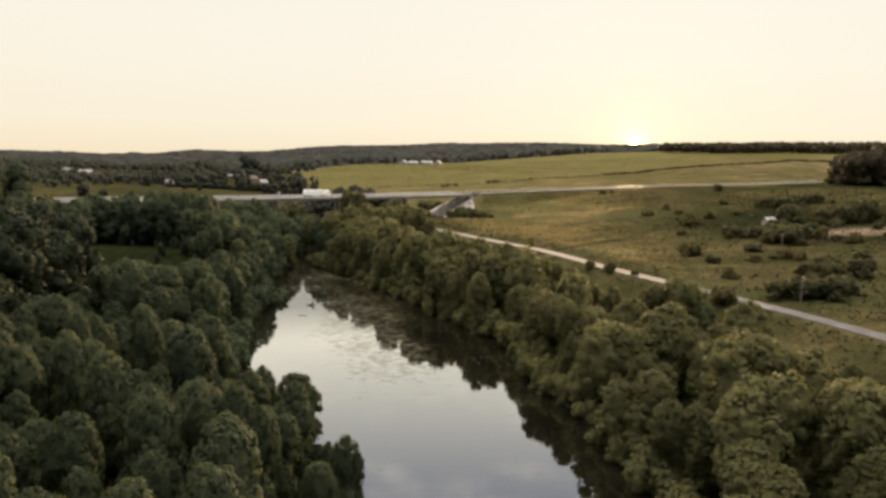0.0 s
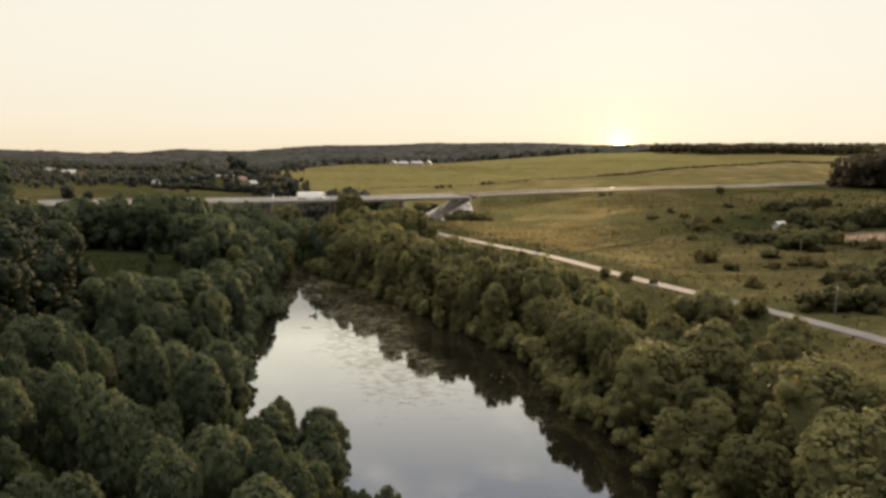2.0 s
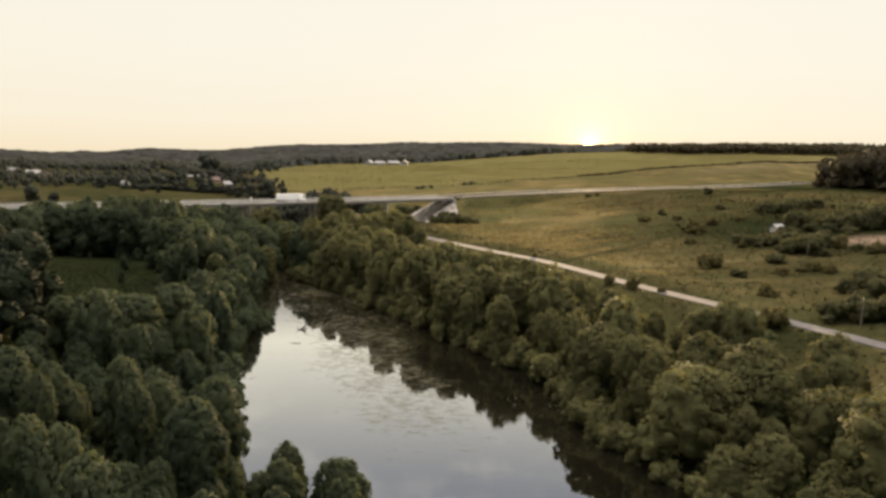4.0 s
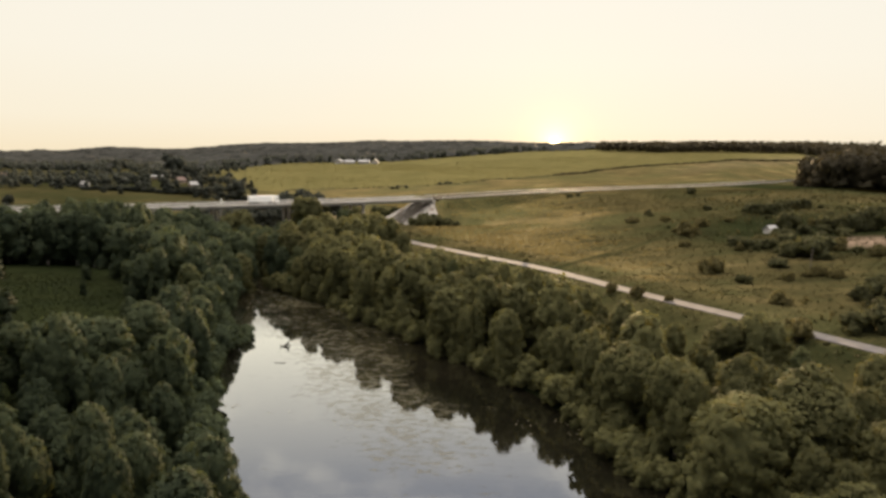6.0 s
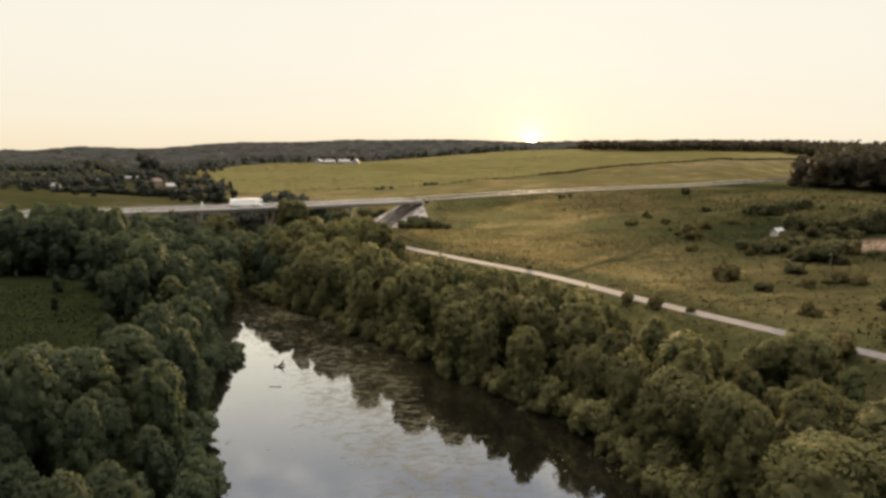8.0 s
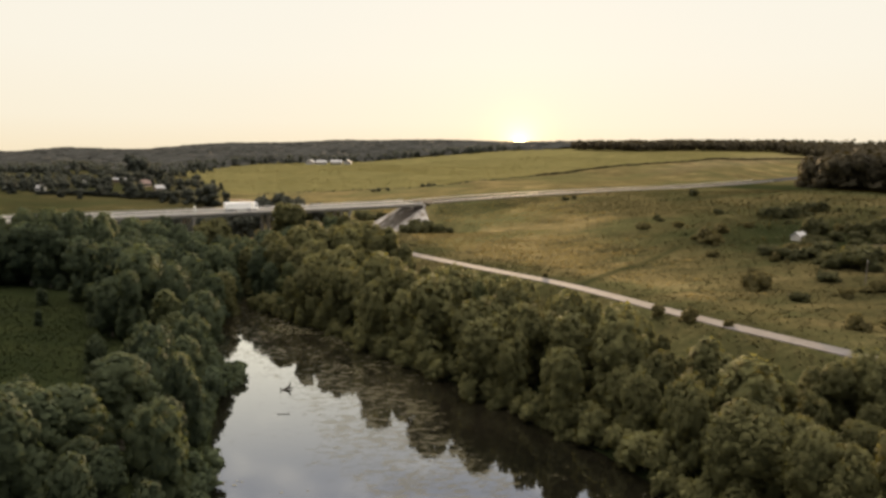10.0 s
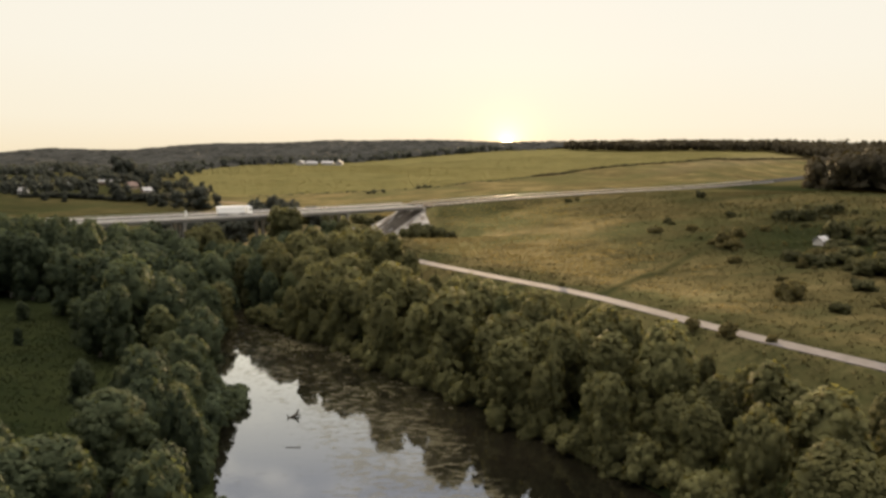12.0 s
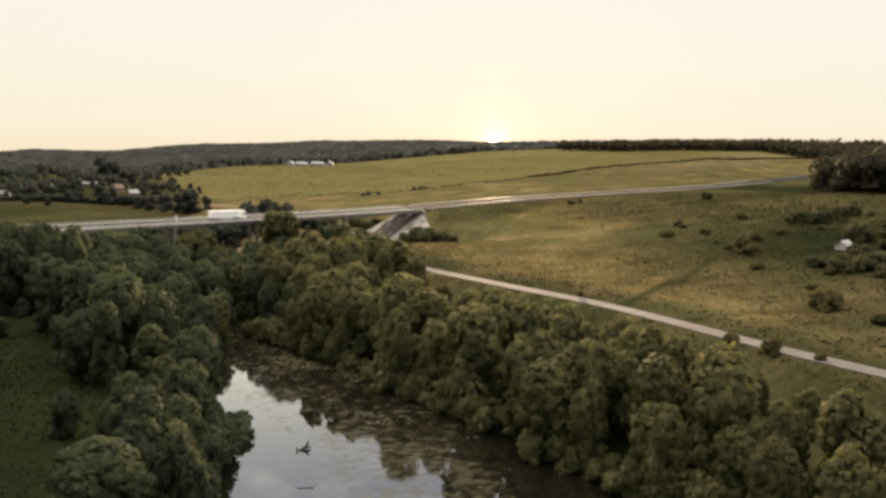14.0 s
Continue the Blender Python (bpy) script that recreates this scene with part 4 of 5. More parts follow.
def slope_paving():
    """Concrete slabs on the cone under the bridge's end, laid in rows that follow the slope."""
    ob = thing("slope_paving", "pale and stained concrete slabs under the bridge end, deck shade in their tones", "paving")
    i = int(np.argmin(np.abs(HIGHWAY[:, 0] - BRIDGE_TO)))
    c, d = HIGHWAY[i], HIGHWAY[i + 1, :2] - HIGHWAY[i - 1, :2]
    d = d / np.linalg.norm(d)
    rng = random.Random(5)
    top, run, rows = c[2] - 1.6, CONE_RUN, 8
    low = CONE_LOW

    def at(u, k):
        """u runs round the toe, from the near cone over the straight face to the far cone; k down the slope."""
        f = k / rows
        r = run * f
        half = ROAD_HALF - 1.0
        if u < 1:
            a = (1 - u) * 1.2
            lx, ly = -math.cos(a) * r, -half - math.sin(a) * r
        elif u > 2:
            a = (u - 2) * 0.5
            lx, ly = -math.cos(a) * r, half + math.sin(a) * r
        else:
            lx, ly = -r, half * (2 * (u - 1) - 1)
        z = top + (low - top) * f
        return Vector((c[0] + d[0] * lx - d[1] * ly + d[0] * 1.2, c[1] + d[1] * lx + d[0] * ly + d[1] * 1.2, z))
    us = list(np.linspace(0, 1, 8)) + list(np.linspace(1, 2, 11)[1:]) + list(np.linspace(2, 3, 4)[1:])
    for j in range(len(us) - 1):
        for k in range(rows):
            u0, u1 = us[j] + 0.008, us[j + 1] - 0.008
            q = [at(u0, k + 0.04), at(u1, k + 0.04), at(u1, k + 0.96), at(u0, k + 0.96)]
            up = Vector((0, 0, rng.uniform(0.0, 0.10)))
            bm = bmesh.new()
            hi = [bm.verts.new(p + up) for p in q]
            lo = [bm.verts.new(p - Vector((0, 0, 0.7))) for p in q]
            bm.faces.new(hi)
            for a in range(4):
                bm.faces.new((hi[a], lo[a], lo[(a + 1) % 4], hi[(a + 1) % 4]))
            bmesh.ops.recalc_face_normals(bm, faces=bm.faces)
            # under-deck face in the shade tone, side slabs paler: light put into colour
            part("slab", bm, CONCRETE_PALE if u1 < 1 and rng.random() < 0.5 else STAINED_SHADED if rng.random() < 0.3 else CONCRETE if u1 < 1 or u0 > 2 or rng.random() < 0.1 else STAINED_SHADED, ob)
    # drain down the grassed side
    for k in range(rows):
        q = [at(-1.62, k + 0.04), at(-1.46 - 0.1 * (rows - k) / rows, k + 0.04), at(-1.46 - 0.1 * (rows - k) / rows, k + 0.96), at(-1.62, k + 0.96)]
        bm = bmesh.new()
        hi, lo = [bm.verts.new(p) for p in q], [bm.verts.new(p - Vector((0, 0, 0.8))) for p in q]
        bm.faces.new(hi)
        for a in range(4):
            bm.faces.new((hi[a], lo[a], lo[(a + 1) % 4], hi[(a + 1) % 4]))
        bmesh.ops.recalc_face_normals(bm, faces=bm.faces)
        part("drain_slab", bm, CONCRETE_PALE, ob, "pale concrete drain slab")


slope_paving()


def guard_rail(offset):
    """Steel rail on short posts along one edge of the highway beyond the bridge."""
    ob = thing("guard_rail", "galvanised steel guard rail along the highway's edge", "guard rail", "highway rails")
    path = HIGHWAY[(HIGHWAY[:, 0] > BRIDGE_TO + 3) & (HIGHWAY[:, 0] < 330)]
    part_mesh("rail", ribbon("rail", path, [offset - 0.06, offset + 0.06], STEEL, 0.80, 0.31), ob)
    pm = bpy.data.meshes.new("post")
    bm = box(bmesh.new(), -0.06, 0.06, -0.06, 0.06, -0.5, 0.75)
    bm.to_mesh(pm)
    bm.free()
    pm.materials.append(STEEL)
    way = np.gradient(path[:, :2], axis=0)
    way /= np.linalg.norm(way, axis=1)[:, None]
    for row, d in list(zip(path, way))[::2]:
        part_mesh("post", pm, ob).matrix_basis = pose(row[0] - d[1] * offset, row[1] + d[0] * offset, row[2])


for edge in (-ROAD_HALF + 0.1, ROAD_HALF - 0.1):
    guard_rail(edge)


def road_sign(x, y, z, turn):
    ob = thing("road_sign", "white road sign board on two steel posts beside the bridge", "sign", at=pose(x, y, z, 0, 0, turn))
    part("board", box(bmesh.new(), -0.04, 0.04, -0.9, 0.9, 1.4, 3.2, 0.01), WHITE, ob)
    for o in (-0.6, 0.6):
        bm = bmesh.new()
        tube(bm, (0.08, o, -0.2), (0.08, o, 3.1), 0.05, 0.05, 8)
        part("post", bm, STEEL, ob)


# ---- the lorry on the bridge ----
def lorry(x, y, z, turn):
    ob = thing("lorry", "white articulated lorry with a long box trailer crossing the bridge", "truck", at=pose(x, y, z, 0, 0, turn))
    part("trailer", box(bmesh.new(), -5.8, 5.2, -1.27, 1.27, 1.15, 3.85, 0.06), WHITE, ob, "white box trailer")
    part("trailer_frame", box(bmesh.new(), -5.7, 5.0, -0.5, 0.5, 0.85, 1.15, 0.02), RUBBER, ob)
    part("side_guard", box(bmesh.new(), -1.4, 2.8, -1.25, -1.18, 0.5, 1.05, 0.02), STEEL, ob)
    part("side_guard", box(bmesh.new(), -1.4, 2.8, 1.18, 1.25, 0.5, 1.05, 0.02), STEEL, ob)
    bm = bmesh.new()
    box(bm, 5.9, 8.2, -1.24, 1.24, 0.75, 3.5)
    for v in bm.verts:
        if v.co.x > 8 and v.co.z > 2:
            v.co.x -= 0.3
    bmesh.ops.bevel(bm, geom=list(bm.edges), offset=0.14, segments=3, affect="EDGES", profile=0.5)
    cab = part("cab", bm, WHITE, ob, "white tractor cab")
    part("windscreen", box(bmesh.new(), 7.96, 8.07, -1.05, 1.05, 2.05, 2.95, 0.03), DARK_GLASS, cab)
    for o in (-1.26, 1.22):
        part("side_window", box(bmesh.new(), 6.9, 7.7, o, o + 0.04, 2.05, 2.85, 0.015), DARK_GLASS, cab)
    part("bumper", box(bmesh.new(), 8.05, 8.32, -1.2, 1.2, 0.45, 0.95, 0.06), STEEL, cab)
    part("roof_deflector", box(bmesh.new(), 5.95, 7.2, -1.1, 1.1, 3.45, 3.85, 0.15), WHITE, cab)
    part("chassis", box(bmesh.new(), 4.2, 8.0, -0.45, 0.45, 0.6, 0.95, 0.02), RUBBER, ob)
    for wx in (-5.0, -3.7, -2.4, 4.6, 7.3):
        for o in (-1, 1):
            bm = bmesh.new()
            tube(bm, (wx, o * 0.9, 0.5), (wx, o * 1.24, 0.5), 0.5, 0.5, 20)
            wheel = part("wheel", bm, RUBBER, ob)
            bm = bmesh.new()
            tube(bm, (wx, o * 1.20, 0.5), (wx, o * 1.26, 0.5), 0.28, 0.24, 14)
            part("rim", bm, STEEL, wheel)


# ---- houses ----
def house(name, label, x, y, turn, length, depth, eaves, ridge, wall, roof, windows=3, chimney=True, door=True, group="village houses"):
    ob = thing(name, label, "house", group, at=pose(x, y, land_at(x, y) - 0.3, 0, 0, turn))
    hl, hd = length / 2, depth / 2
    bm = bmesh.new()
    pts = [(-hd, 0), (hd, 0), (hd, eaves), (0, ridge), (-hd, eaves)]
    ends = [[bm.verts.new((sx, py, pz)) for py, pz in pts] for sx in (-hl, hl)]
    bm.faces.new(ends[0])
    bm.faces.new(ends[1][::-1])
    for k in range(5):
        bm.faces.new((ends[0][k], ends[1][k], ends[1][(k + 1) % 5], ends[0][(k + 1) % 5]))
    bmesh.ops.recalc_face_normals(bm, faces=bm.faces)
    part("wall", bm, wall, ob)
    rise = (ridge - eaves) / hd
    over = 0.45
    for s in (-1, 1):
        bm = bmesh.new()
        lowy, lowz = s * (hd + over), eaves - rise * over
        q = [(-hl - over, lowy, lowz), (hl + over, lowy, lowz), (hl + over, 0, ridge + 0.02), (-hl - over, 0, ridge + 0.02)]
        lo = [bm.verts.new((a, b, c + 0.03)) for a, b, c in q]
        hi = [bm.verts.new((a, b, c + 0.18)) for a, b, c in q]
        bm.faces.new(hi)
        bm.faces.new(lo[::-1])
        for k in range(4):
            bm.faces.new((lo[k], lo[(k + 1) % 4], hi[(k + 1) % 4], hi[k]))
        bmesh.ops.recalc_face_normals(bm, faces=bm.faces)
        part("roof", bm, roof, ob)
    for s in (-1, 1):
        for k in range(windows):
            wx = -hl + length * (k + 1) / (windows + 1) + (0.4 if door and s < 0 else 0)
            y0, y1 = sorted((s * hd, s * (hd + 0.05)))
            w = part("window", box(bmesh.new(), wx - 0.55, wx + 0.55, y0, y1, eaves * 0.38, eaves * 0.80), DARK_GLASS, ob)
            y0, y1 = sorted((s * hd, s * (hd + 0.09)))
            part("frame", box(bmesh.new(), wx - 0.65, wx + 0.65, y0, y1, eaves * 0.80, eaves * 0.80 + 0.12), WALL_WHITE, w)
            part("sill", box(bmesh.new(), wx - 0.7, wx + 0.7, y0, y1, eaves * 0.38 - 0.1, eaves * 0.38), WALL_WHITE, w)
    if door:
        part("door", box(bmesh.new(), -hl + 0.5, -hl + 1.45, -hd - 0.06, -hd, 0.3, 2.3), RAIL_WOOD, ob)
    if chimney:
        part("chimney", box(bmesh.new(), hl * 0.35, hl * 0.35 + 0.6, 0.3, 0.9, eaves + 0.5, ridge + 0.8, 0.03), WALL_BRICK, ob)
    return ob


# ---- more woods and scrub ----
def canopy(name, label, category, trees, mat, leaves, heads, size, seed, low=0.08, per=6):
    """Many small tree crowns as one mesh, from a handful of shapes."""
    rng = np.random.RandomState(seed)
    forms = [crown_arrays(seed * 7 + k, 1.0, 0.44, 1 + k % 2, heads, per, leaves, size, low, fine=False) for k in range(6)]
    V, F, N, S, off = [], [], [], [], 0
    for x, y, h, w in trees:
        v, f, n, s = forms[rng.randint(6)]
        a = rng.uniform(0, 6.28)
        m = np.array([[math.cos(a), -math.sin(a), 0], [math.sin(a), math.cos(a), 0], [0, 0, 1]])
        V.append((v @ m.T) * (w, w, h) + (x, y, land_at(x, y) - 0.3)), N.append(n @ m.T), F.append(f + off), S.append(s)
        off += len(v)
    ob = new(name, tri_mesh(name, np.vstack(V), np.vstack(F), np.vstack(N), mat, np.concatenate(S)))
    return tagged(ob, label, category, kind="stuff")


def scatter(poly, spacing, seed, h0, h1, keep=None):
    """Points in a polygon on a shaken grid: x, y, height, width."""
    rng = random.Random(seed)
    xs, ys = [p[0] for p in poly], [p[1] for p in poly]
    out = []
    x = min(xs)
    while x < max(xs):
        y = min(ys)
        while y < max(ys):
            a, b = x + rng.uniform(-0.5, 0.5) * spacing, y + rng.uniform(-0.5, 0.5) * spacing
            h = rng.uniform(h0, h1)
            if inside(a, b, poly) and (keep is None or keep(a, b)):
                out.append((a, b, h, h * rng.uniform(0.85, 1.25)))
            y += spacing
        x += spacing
    return out


prng = random.Random(77)
# the wood beside the far meadow: its edge tree by tree, the inside as one mass
WOOD = [(227, 388), (260, 370), (330, 345), (440, 380), (420, 520), (320, 505), (262, 475), (232, 430)]
canopy("wood", "dense dark broadleaf wood at the meadow's upper edge", "wood", scatter(WOOD, 6.0, 22, 18, 22), LEAF_WOOD, 240, 5, 0.075, 23, per=8)
canopy("tree_line", "long dark belt of trees along the crest of the field", "wood",
       scatter([(330, 1120), (390, 1060), (480, 1050), (560, 960), (640, 905), (900, 800), (1300, 700), (1340, 780), (950, 880), (700, 980), (520, 1130), (340, 1180)], 8, 24, 13, 17),
       LEAF_WOOD, 28, 2, 0.12, 25)


def hill_forest():
    """Closed far canopy: a sheet of uneven crowns over the hills, falling to the ground at its edge."""
    rng = np.random.RandomState(27)
    edge = [(-1900, 1000), (-700, 1050), (-420, 960), (-205, 910), (-120, 985), (-50, 1045), (40, 1105), (150, 1150), (260, 1190), (420, 1260), (1100, 1300), (1100, 2500), (-2000, 2500)]
    xs, ys = np.arange(-1950, 1100, 10.5), np.arange(900, 2500, 10.5)
    X, Y = np.meshgrid(xs, ys)
    X, Y = X + rng.uniform(-4, 4, X.shape), Y + rng.uniform(-4, 4, X.shape)
    clear = wave(X, Y, 0.006, 35) + 0.6 * wave(X, Y, 0.019, 36)
    open_ground = np.where(np.hypot(X, Y) < 1500, -0.62, -2.0)
    ins = np.array([[inside(X[i, j], Y[i, j], edge) for j in range(X.shape[1])] for i in range(X.shape[0])]) & (clear > open_ground)
    h = np.where(ins, rng.uniform(3.0, 12.5, X.shape) * (0.75 + 0.25 * wave(X, Y, 0.03, 37)), -2.0)
    inner = ins.copy()
    inner[1:-1, 1:-1] = ins[:-2, 1:-1] & ins[2:, 1:-1] & ins[1:-1, :-2] & ins[1:-1, 2:] & ins[1:-1, 1:-1]
    h = np.where(ins & ~inner, h * 0.35, h)
    Z = land(X, Y) + h
    n, m = X.shape
    idx = np.arange(n * m).reshape(n, m)
    quads = np.stack([idx[:-1, :-1], idx[:-1, 1:], idx[1:, 1:], idx[1:, :-1]], -1).reshape(-1, 4)
    keep = ins.ravel()[quads].sum(1) > 2
    me = mesh_of("hill_forest", np.stack([X, Y, Z], -1).reshape(-1, 3), quads[keep], LEAF_HILL[0])
    tagged(new("hill_forest", me), "dark forest spread over the distant hills", "wood", kind="stuff")


hill_forest()
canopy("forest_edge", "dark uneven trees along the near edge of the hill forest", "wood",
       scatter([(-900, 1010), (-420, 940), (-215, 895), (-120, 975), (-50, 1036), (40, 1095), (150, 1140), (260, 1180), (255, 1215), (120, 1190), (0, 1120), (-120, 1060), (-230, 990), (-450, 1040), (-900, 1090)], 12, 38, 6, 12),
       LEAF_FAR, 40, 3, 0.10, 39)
village = random.Random(55)
for _ in range(46):
    x, y = village.uniform(-260, -115), village.uniform(560, 760)
    if abs(across(x, y) + 20) < 90:
        FAR_TREE.plant(x, y, village.uniform(4.5, 9.5), village, village.uniform(0.9, 1.3))
scrub = random.Random(91)
for _ in range(70):
    x, y = scrub.uniform(78, 190), scrub.uniform(165, 360)
    if across(x, y) > 8 and scrub.random() < 0.2 + 0.8 * float(smooth(80, 150, x)) and math.hypot(x - 130, y - 290) > 7:
        (BUSH if scrub.random() < 0.5 else SHRUB).plant(x, y, scrub.uniform(1.2, 3.2), scrub, scrub.uniform(0.9, 1.5))
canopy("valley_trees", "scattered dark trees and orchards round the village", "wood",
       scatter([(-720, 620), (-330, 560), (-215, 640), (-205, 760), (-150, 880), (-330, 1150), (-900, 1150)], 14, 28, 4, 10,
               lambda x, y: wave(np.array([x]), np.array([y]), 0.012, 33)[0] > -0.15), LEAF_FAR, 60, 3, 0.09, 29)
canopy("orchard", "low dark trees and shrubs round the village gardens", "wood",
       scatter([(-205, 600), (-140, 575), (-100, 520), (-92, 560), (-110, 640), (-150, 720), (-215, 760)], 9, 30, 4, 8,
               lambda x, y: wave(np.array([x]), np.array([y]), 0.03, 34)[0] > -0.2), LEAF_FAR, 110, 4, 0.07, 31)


def hedge(points, spacing, h0, h1, seed, gap=-0.4):
    path = line(points, spacing)
    rng = random.Random(seed)
    return [(p[0] + rng.uniform(-1.5, 1.5), p[1] + rng.uniform(-1.5, 1.5), rng.uniform(h0, h1), rng.uniform(h0, h1) * 3.2) for p in path
            if wave(p[:1], p[1:2], 0.05, seed)[0] > gap]


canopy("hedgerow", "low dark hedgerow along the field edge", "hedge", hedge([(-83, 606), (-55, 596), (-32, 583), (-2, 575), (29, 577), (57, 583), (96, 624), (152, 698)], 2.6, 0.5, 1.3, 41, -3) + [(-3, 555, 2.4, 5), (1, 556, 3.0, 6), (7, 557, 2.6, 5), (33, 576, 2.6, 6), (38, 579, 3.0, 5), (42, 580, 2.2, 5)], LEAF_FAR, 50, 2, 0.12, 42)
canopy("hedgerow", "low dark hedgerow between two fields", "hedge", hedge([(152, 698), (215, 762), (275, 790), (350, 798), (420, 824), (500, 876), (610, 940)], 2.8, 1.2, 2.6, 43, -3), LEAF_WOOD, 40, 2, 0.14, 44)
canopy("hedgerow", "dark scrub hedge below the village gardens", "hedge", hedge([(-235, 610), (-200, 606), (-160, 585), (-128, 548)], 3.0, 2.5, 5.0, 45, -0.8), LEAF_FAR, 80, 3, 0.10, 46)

for x, y, h, w in [(-99, 494, 13.5, 1.15), (-106, 503, 11, 1.0), (-92, 503, 8, 1.0), (-116, 517, 10, 1.1), (-128, 533, 8.5, 1.1), (-138, 548, 8, 1.0), (-230, 842, 24, 1.35), (-196, 790, 12, 0.9), (-205, 800, 14, 0.8),
                   (-180, 770, 11, 0.9), (-170, 590, 7, 1), (-192, 600, 8, 1), (-180, 440, 9, 1.1), (-150, 430, 8, 1.0), (-225, 470, 11, 1.1), (-262, 520, 10, 1.1),
                   (157, 418, 4, 1.1), (141, 297, 7, 0.9), (146, 300, 6, 1.0), (-128, 560, 7, 1), (-150, 610, 8, 1.1), (-186, 655, 8, 1.1), (-160, 660, 9, 1.1), (-222, 690, 9, 1.2)]:
    (SHRUB if x > 100 else FAR_TREE).plant(x, y, h, prng, w)
for x, y, h, w in [(81, 234, 4.8, 1.0), (103, 303, 4.6, 1.1), (115, 314, 3.8, 1.1), (104, 262, 3.0, 0.7), (106, 222, 3.2, 0.9), (109, 218, 3.2, 0.9), (96, 220, 2.4, 1.3), (78, 194, 3.4, 0.9), (119, 276, 2.6, 1.6),
                   (44, 212.5, 2.6, 1.0), (48.5, 206.5, 3.0, 1.0), (54.4, 201, 1.8, 0.8), (67, 168, 4.2, 1.1), (133, 253, 4.5, 0.7), (101, 295, 3.6, 1.1), (106, 300, 3.0, 1.0), (138, 241, 3.6, 1.2), (32, 262, 1.6, 1), (89, 250, 1.6, 1)]:
    BUSH.plant(x, y, h, prng, w)
    for _ in range(2):
        a, b = x + prng.uniform(-3.2, 3.2), y + prng.uniform(-3.2, 3.2)
        if roadside(a, b) > 6:
            BUSH.plant(a, b, h * prng.uniform(0.3, 0.6), prng, prng.uniform(1.2, 1.9))
for x, y, h, w in [(122, 251, 5.2, 1.1), (127, 254, 4.6, 1.1), (117, 257, 3.2, 1.4), (150, 340, 4.6, 1.2), (153, 336, 5, 1.2), (157, 335, 5, 1.1), (167, 345, 4.6, 1.3), (171, 342, 4.4, 1.3), (176, 342, 4.4, 1.3), (155, 295, 5, 1.2), (162, 292, 5.5, 1.2), (170, 296, 5, 1.3),
                   (176, 300, 6.5, 1.1), (80, 169, 4.8, 1.2), (86, 168, 5.0, 1.1), (91, 165, 5.5, 1.2), (97, 172, 4.6, 1.2), (108, 199, 5.2, 1.2), (99, 194, 4.2, 1.2), (104, 190, 5.0, 1.2), (113, 192, 5.2, 1.2), (94, 180, 3.8, 1.3),
                   (120, 205, 5.0, 1.2), (140, 284, 3.6, 1.3), (132, 281, 3.0, 1.5), (126, 279, 3.0, 1.4), (134, 285, 2.4, 1.3), (147, 283, 3.4, 1.4), (150, 276, 3.0, 1.5), (140, 274, 2.6, 1.5), (109, 273, 3.2, 1.7), (110, 265, 3.8, 1.6), (116, 264, 3.6, 1.5), (125, 269, 3.8, 1.4),
                   (151, 287, 5.5, 1.1), (155, 284, 7.0, 0.9), (159, 282, 7.8, 0.9), (166, 283, 9.5, 0.8), (119, 245, 7.0, 1.2), (114, 249, 5.0, 1.2), (102, 235, 2.8, 1.8), (130, 283, 3.2, 1.5), (83, 219, 2.6, 1.3)]:
    SHRUB.plant(x, y, h, prng, w)
for x, y, h, w in [(3, 384, 4.4, 1.0), (7, 386, 6.2, 0.9), (10, 389, 7.0, 0.9), (14, 391, 6.2, 0.9), (9, 381, 5.0, 1.1), (19, 394, 5.0, 1.0), (17, 386, 4.4, 1.2), (24, 391, 3.4, 1.3), (96, 443, 2.2, 1.4), (102, 446, 1.8, 1.5), (-10, 392, 3.2, 1.1), (-14, 396, 4.6, 1.1), (-12, 388, 3.6, 1.1), (-34, 436, 6, 1.2), (-41, 433, 6, 1.2), (-48, 430, 6, 1.2), (-28, 446, 6, 1.2), (-36, 449, 6.5, 1.2), (-9, 446, 5, 1.2), (-4, 440, 5, 1.2), (-14, 455, 5, 1.2)]:
    SHRUB.plant(x, y, h, prng, w)


def rough(x, y):
    n = wave(np.array([x]), np.array([y]), 0.06, 66)[0] + 0.6 * wave(np.array([x]), np.array([y]), 0.19, 67)[0]
    return n > 0.92 - 1.1 * float(smooth(70, 150, x - 0.25 * (y - 230))) and roadside(x, y) > 6 and across(x, y) > 4 and math.hypot(x - 130, y - 290) > 5 and math.hypot((x - 150) / 16, (y - 262) / 9) > 1


for seed, mat in ((81, LEAF_SCRUB), (83, LEAF_DRY)):
    canopy("low_scrub", "low tangled olive scrub and tall weeds in the rough meadow", "scrub",
           scatter([(60, 190), (95, 150), (150, 150), (215, 250), (215, 350), (170, 400), (110, 390), (70, 300)], 5.6, seed, 0.5, 1.5, rough), mat, 50, 2, 0.13, seed + 1, 0.0)


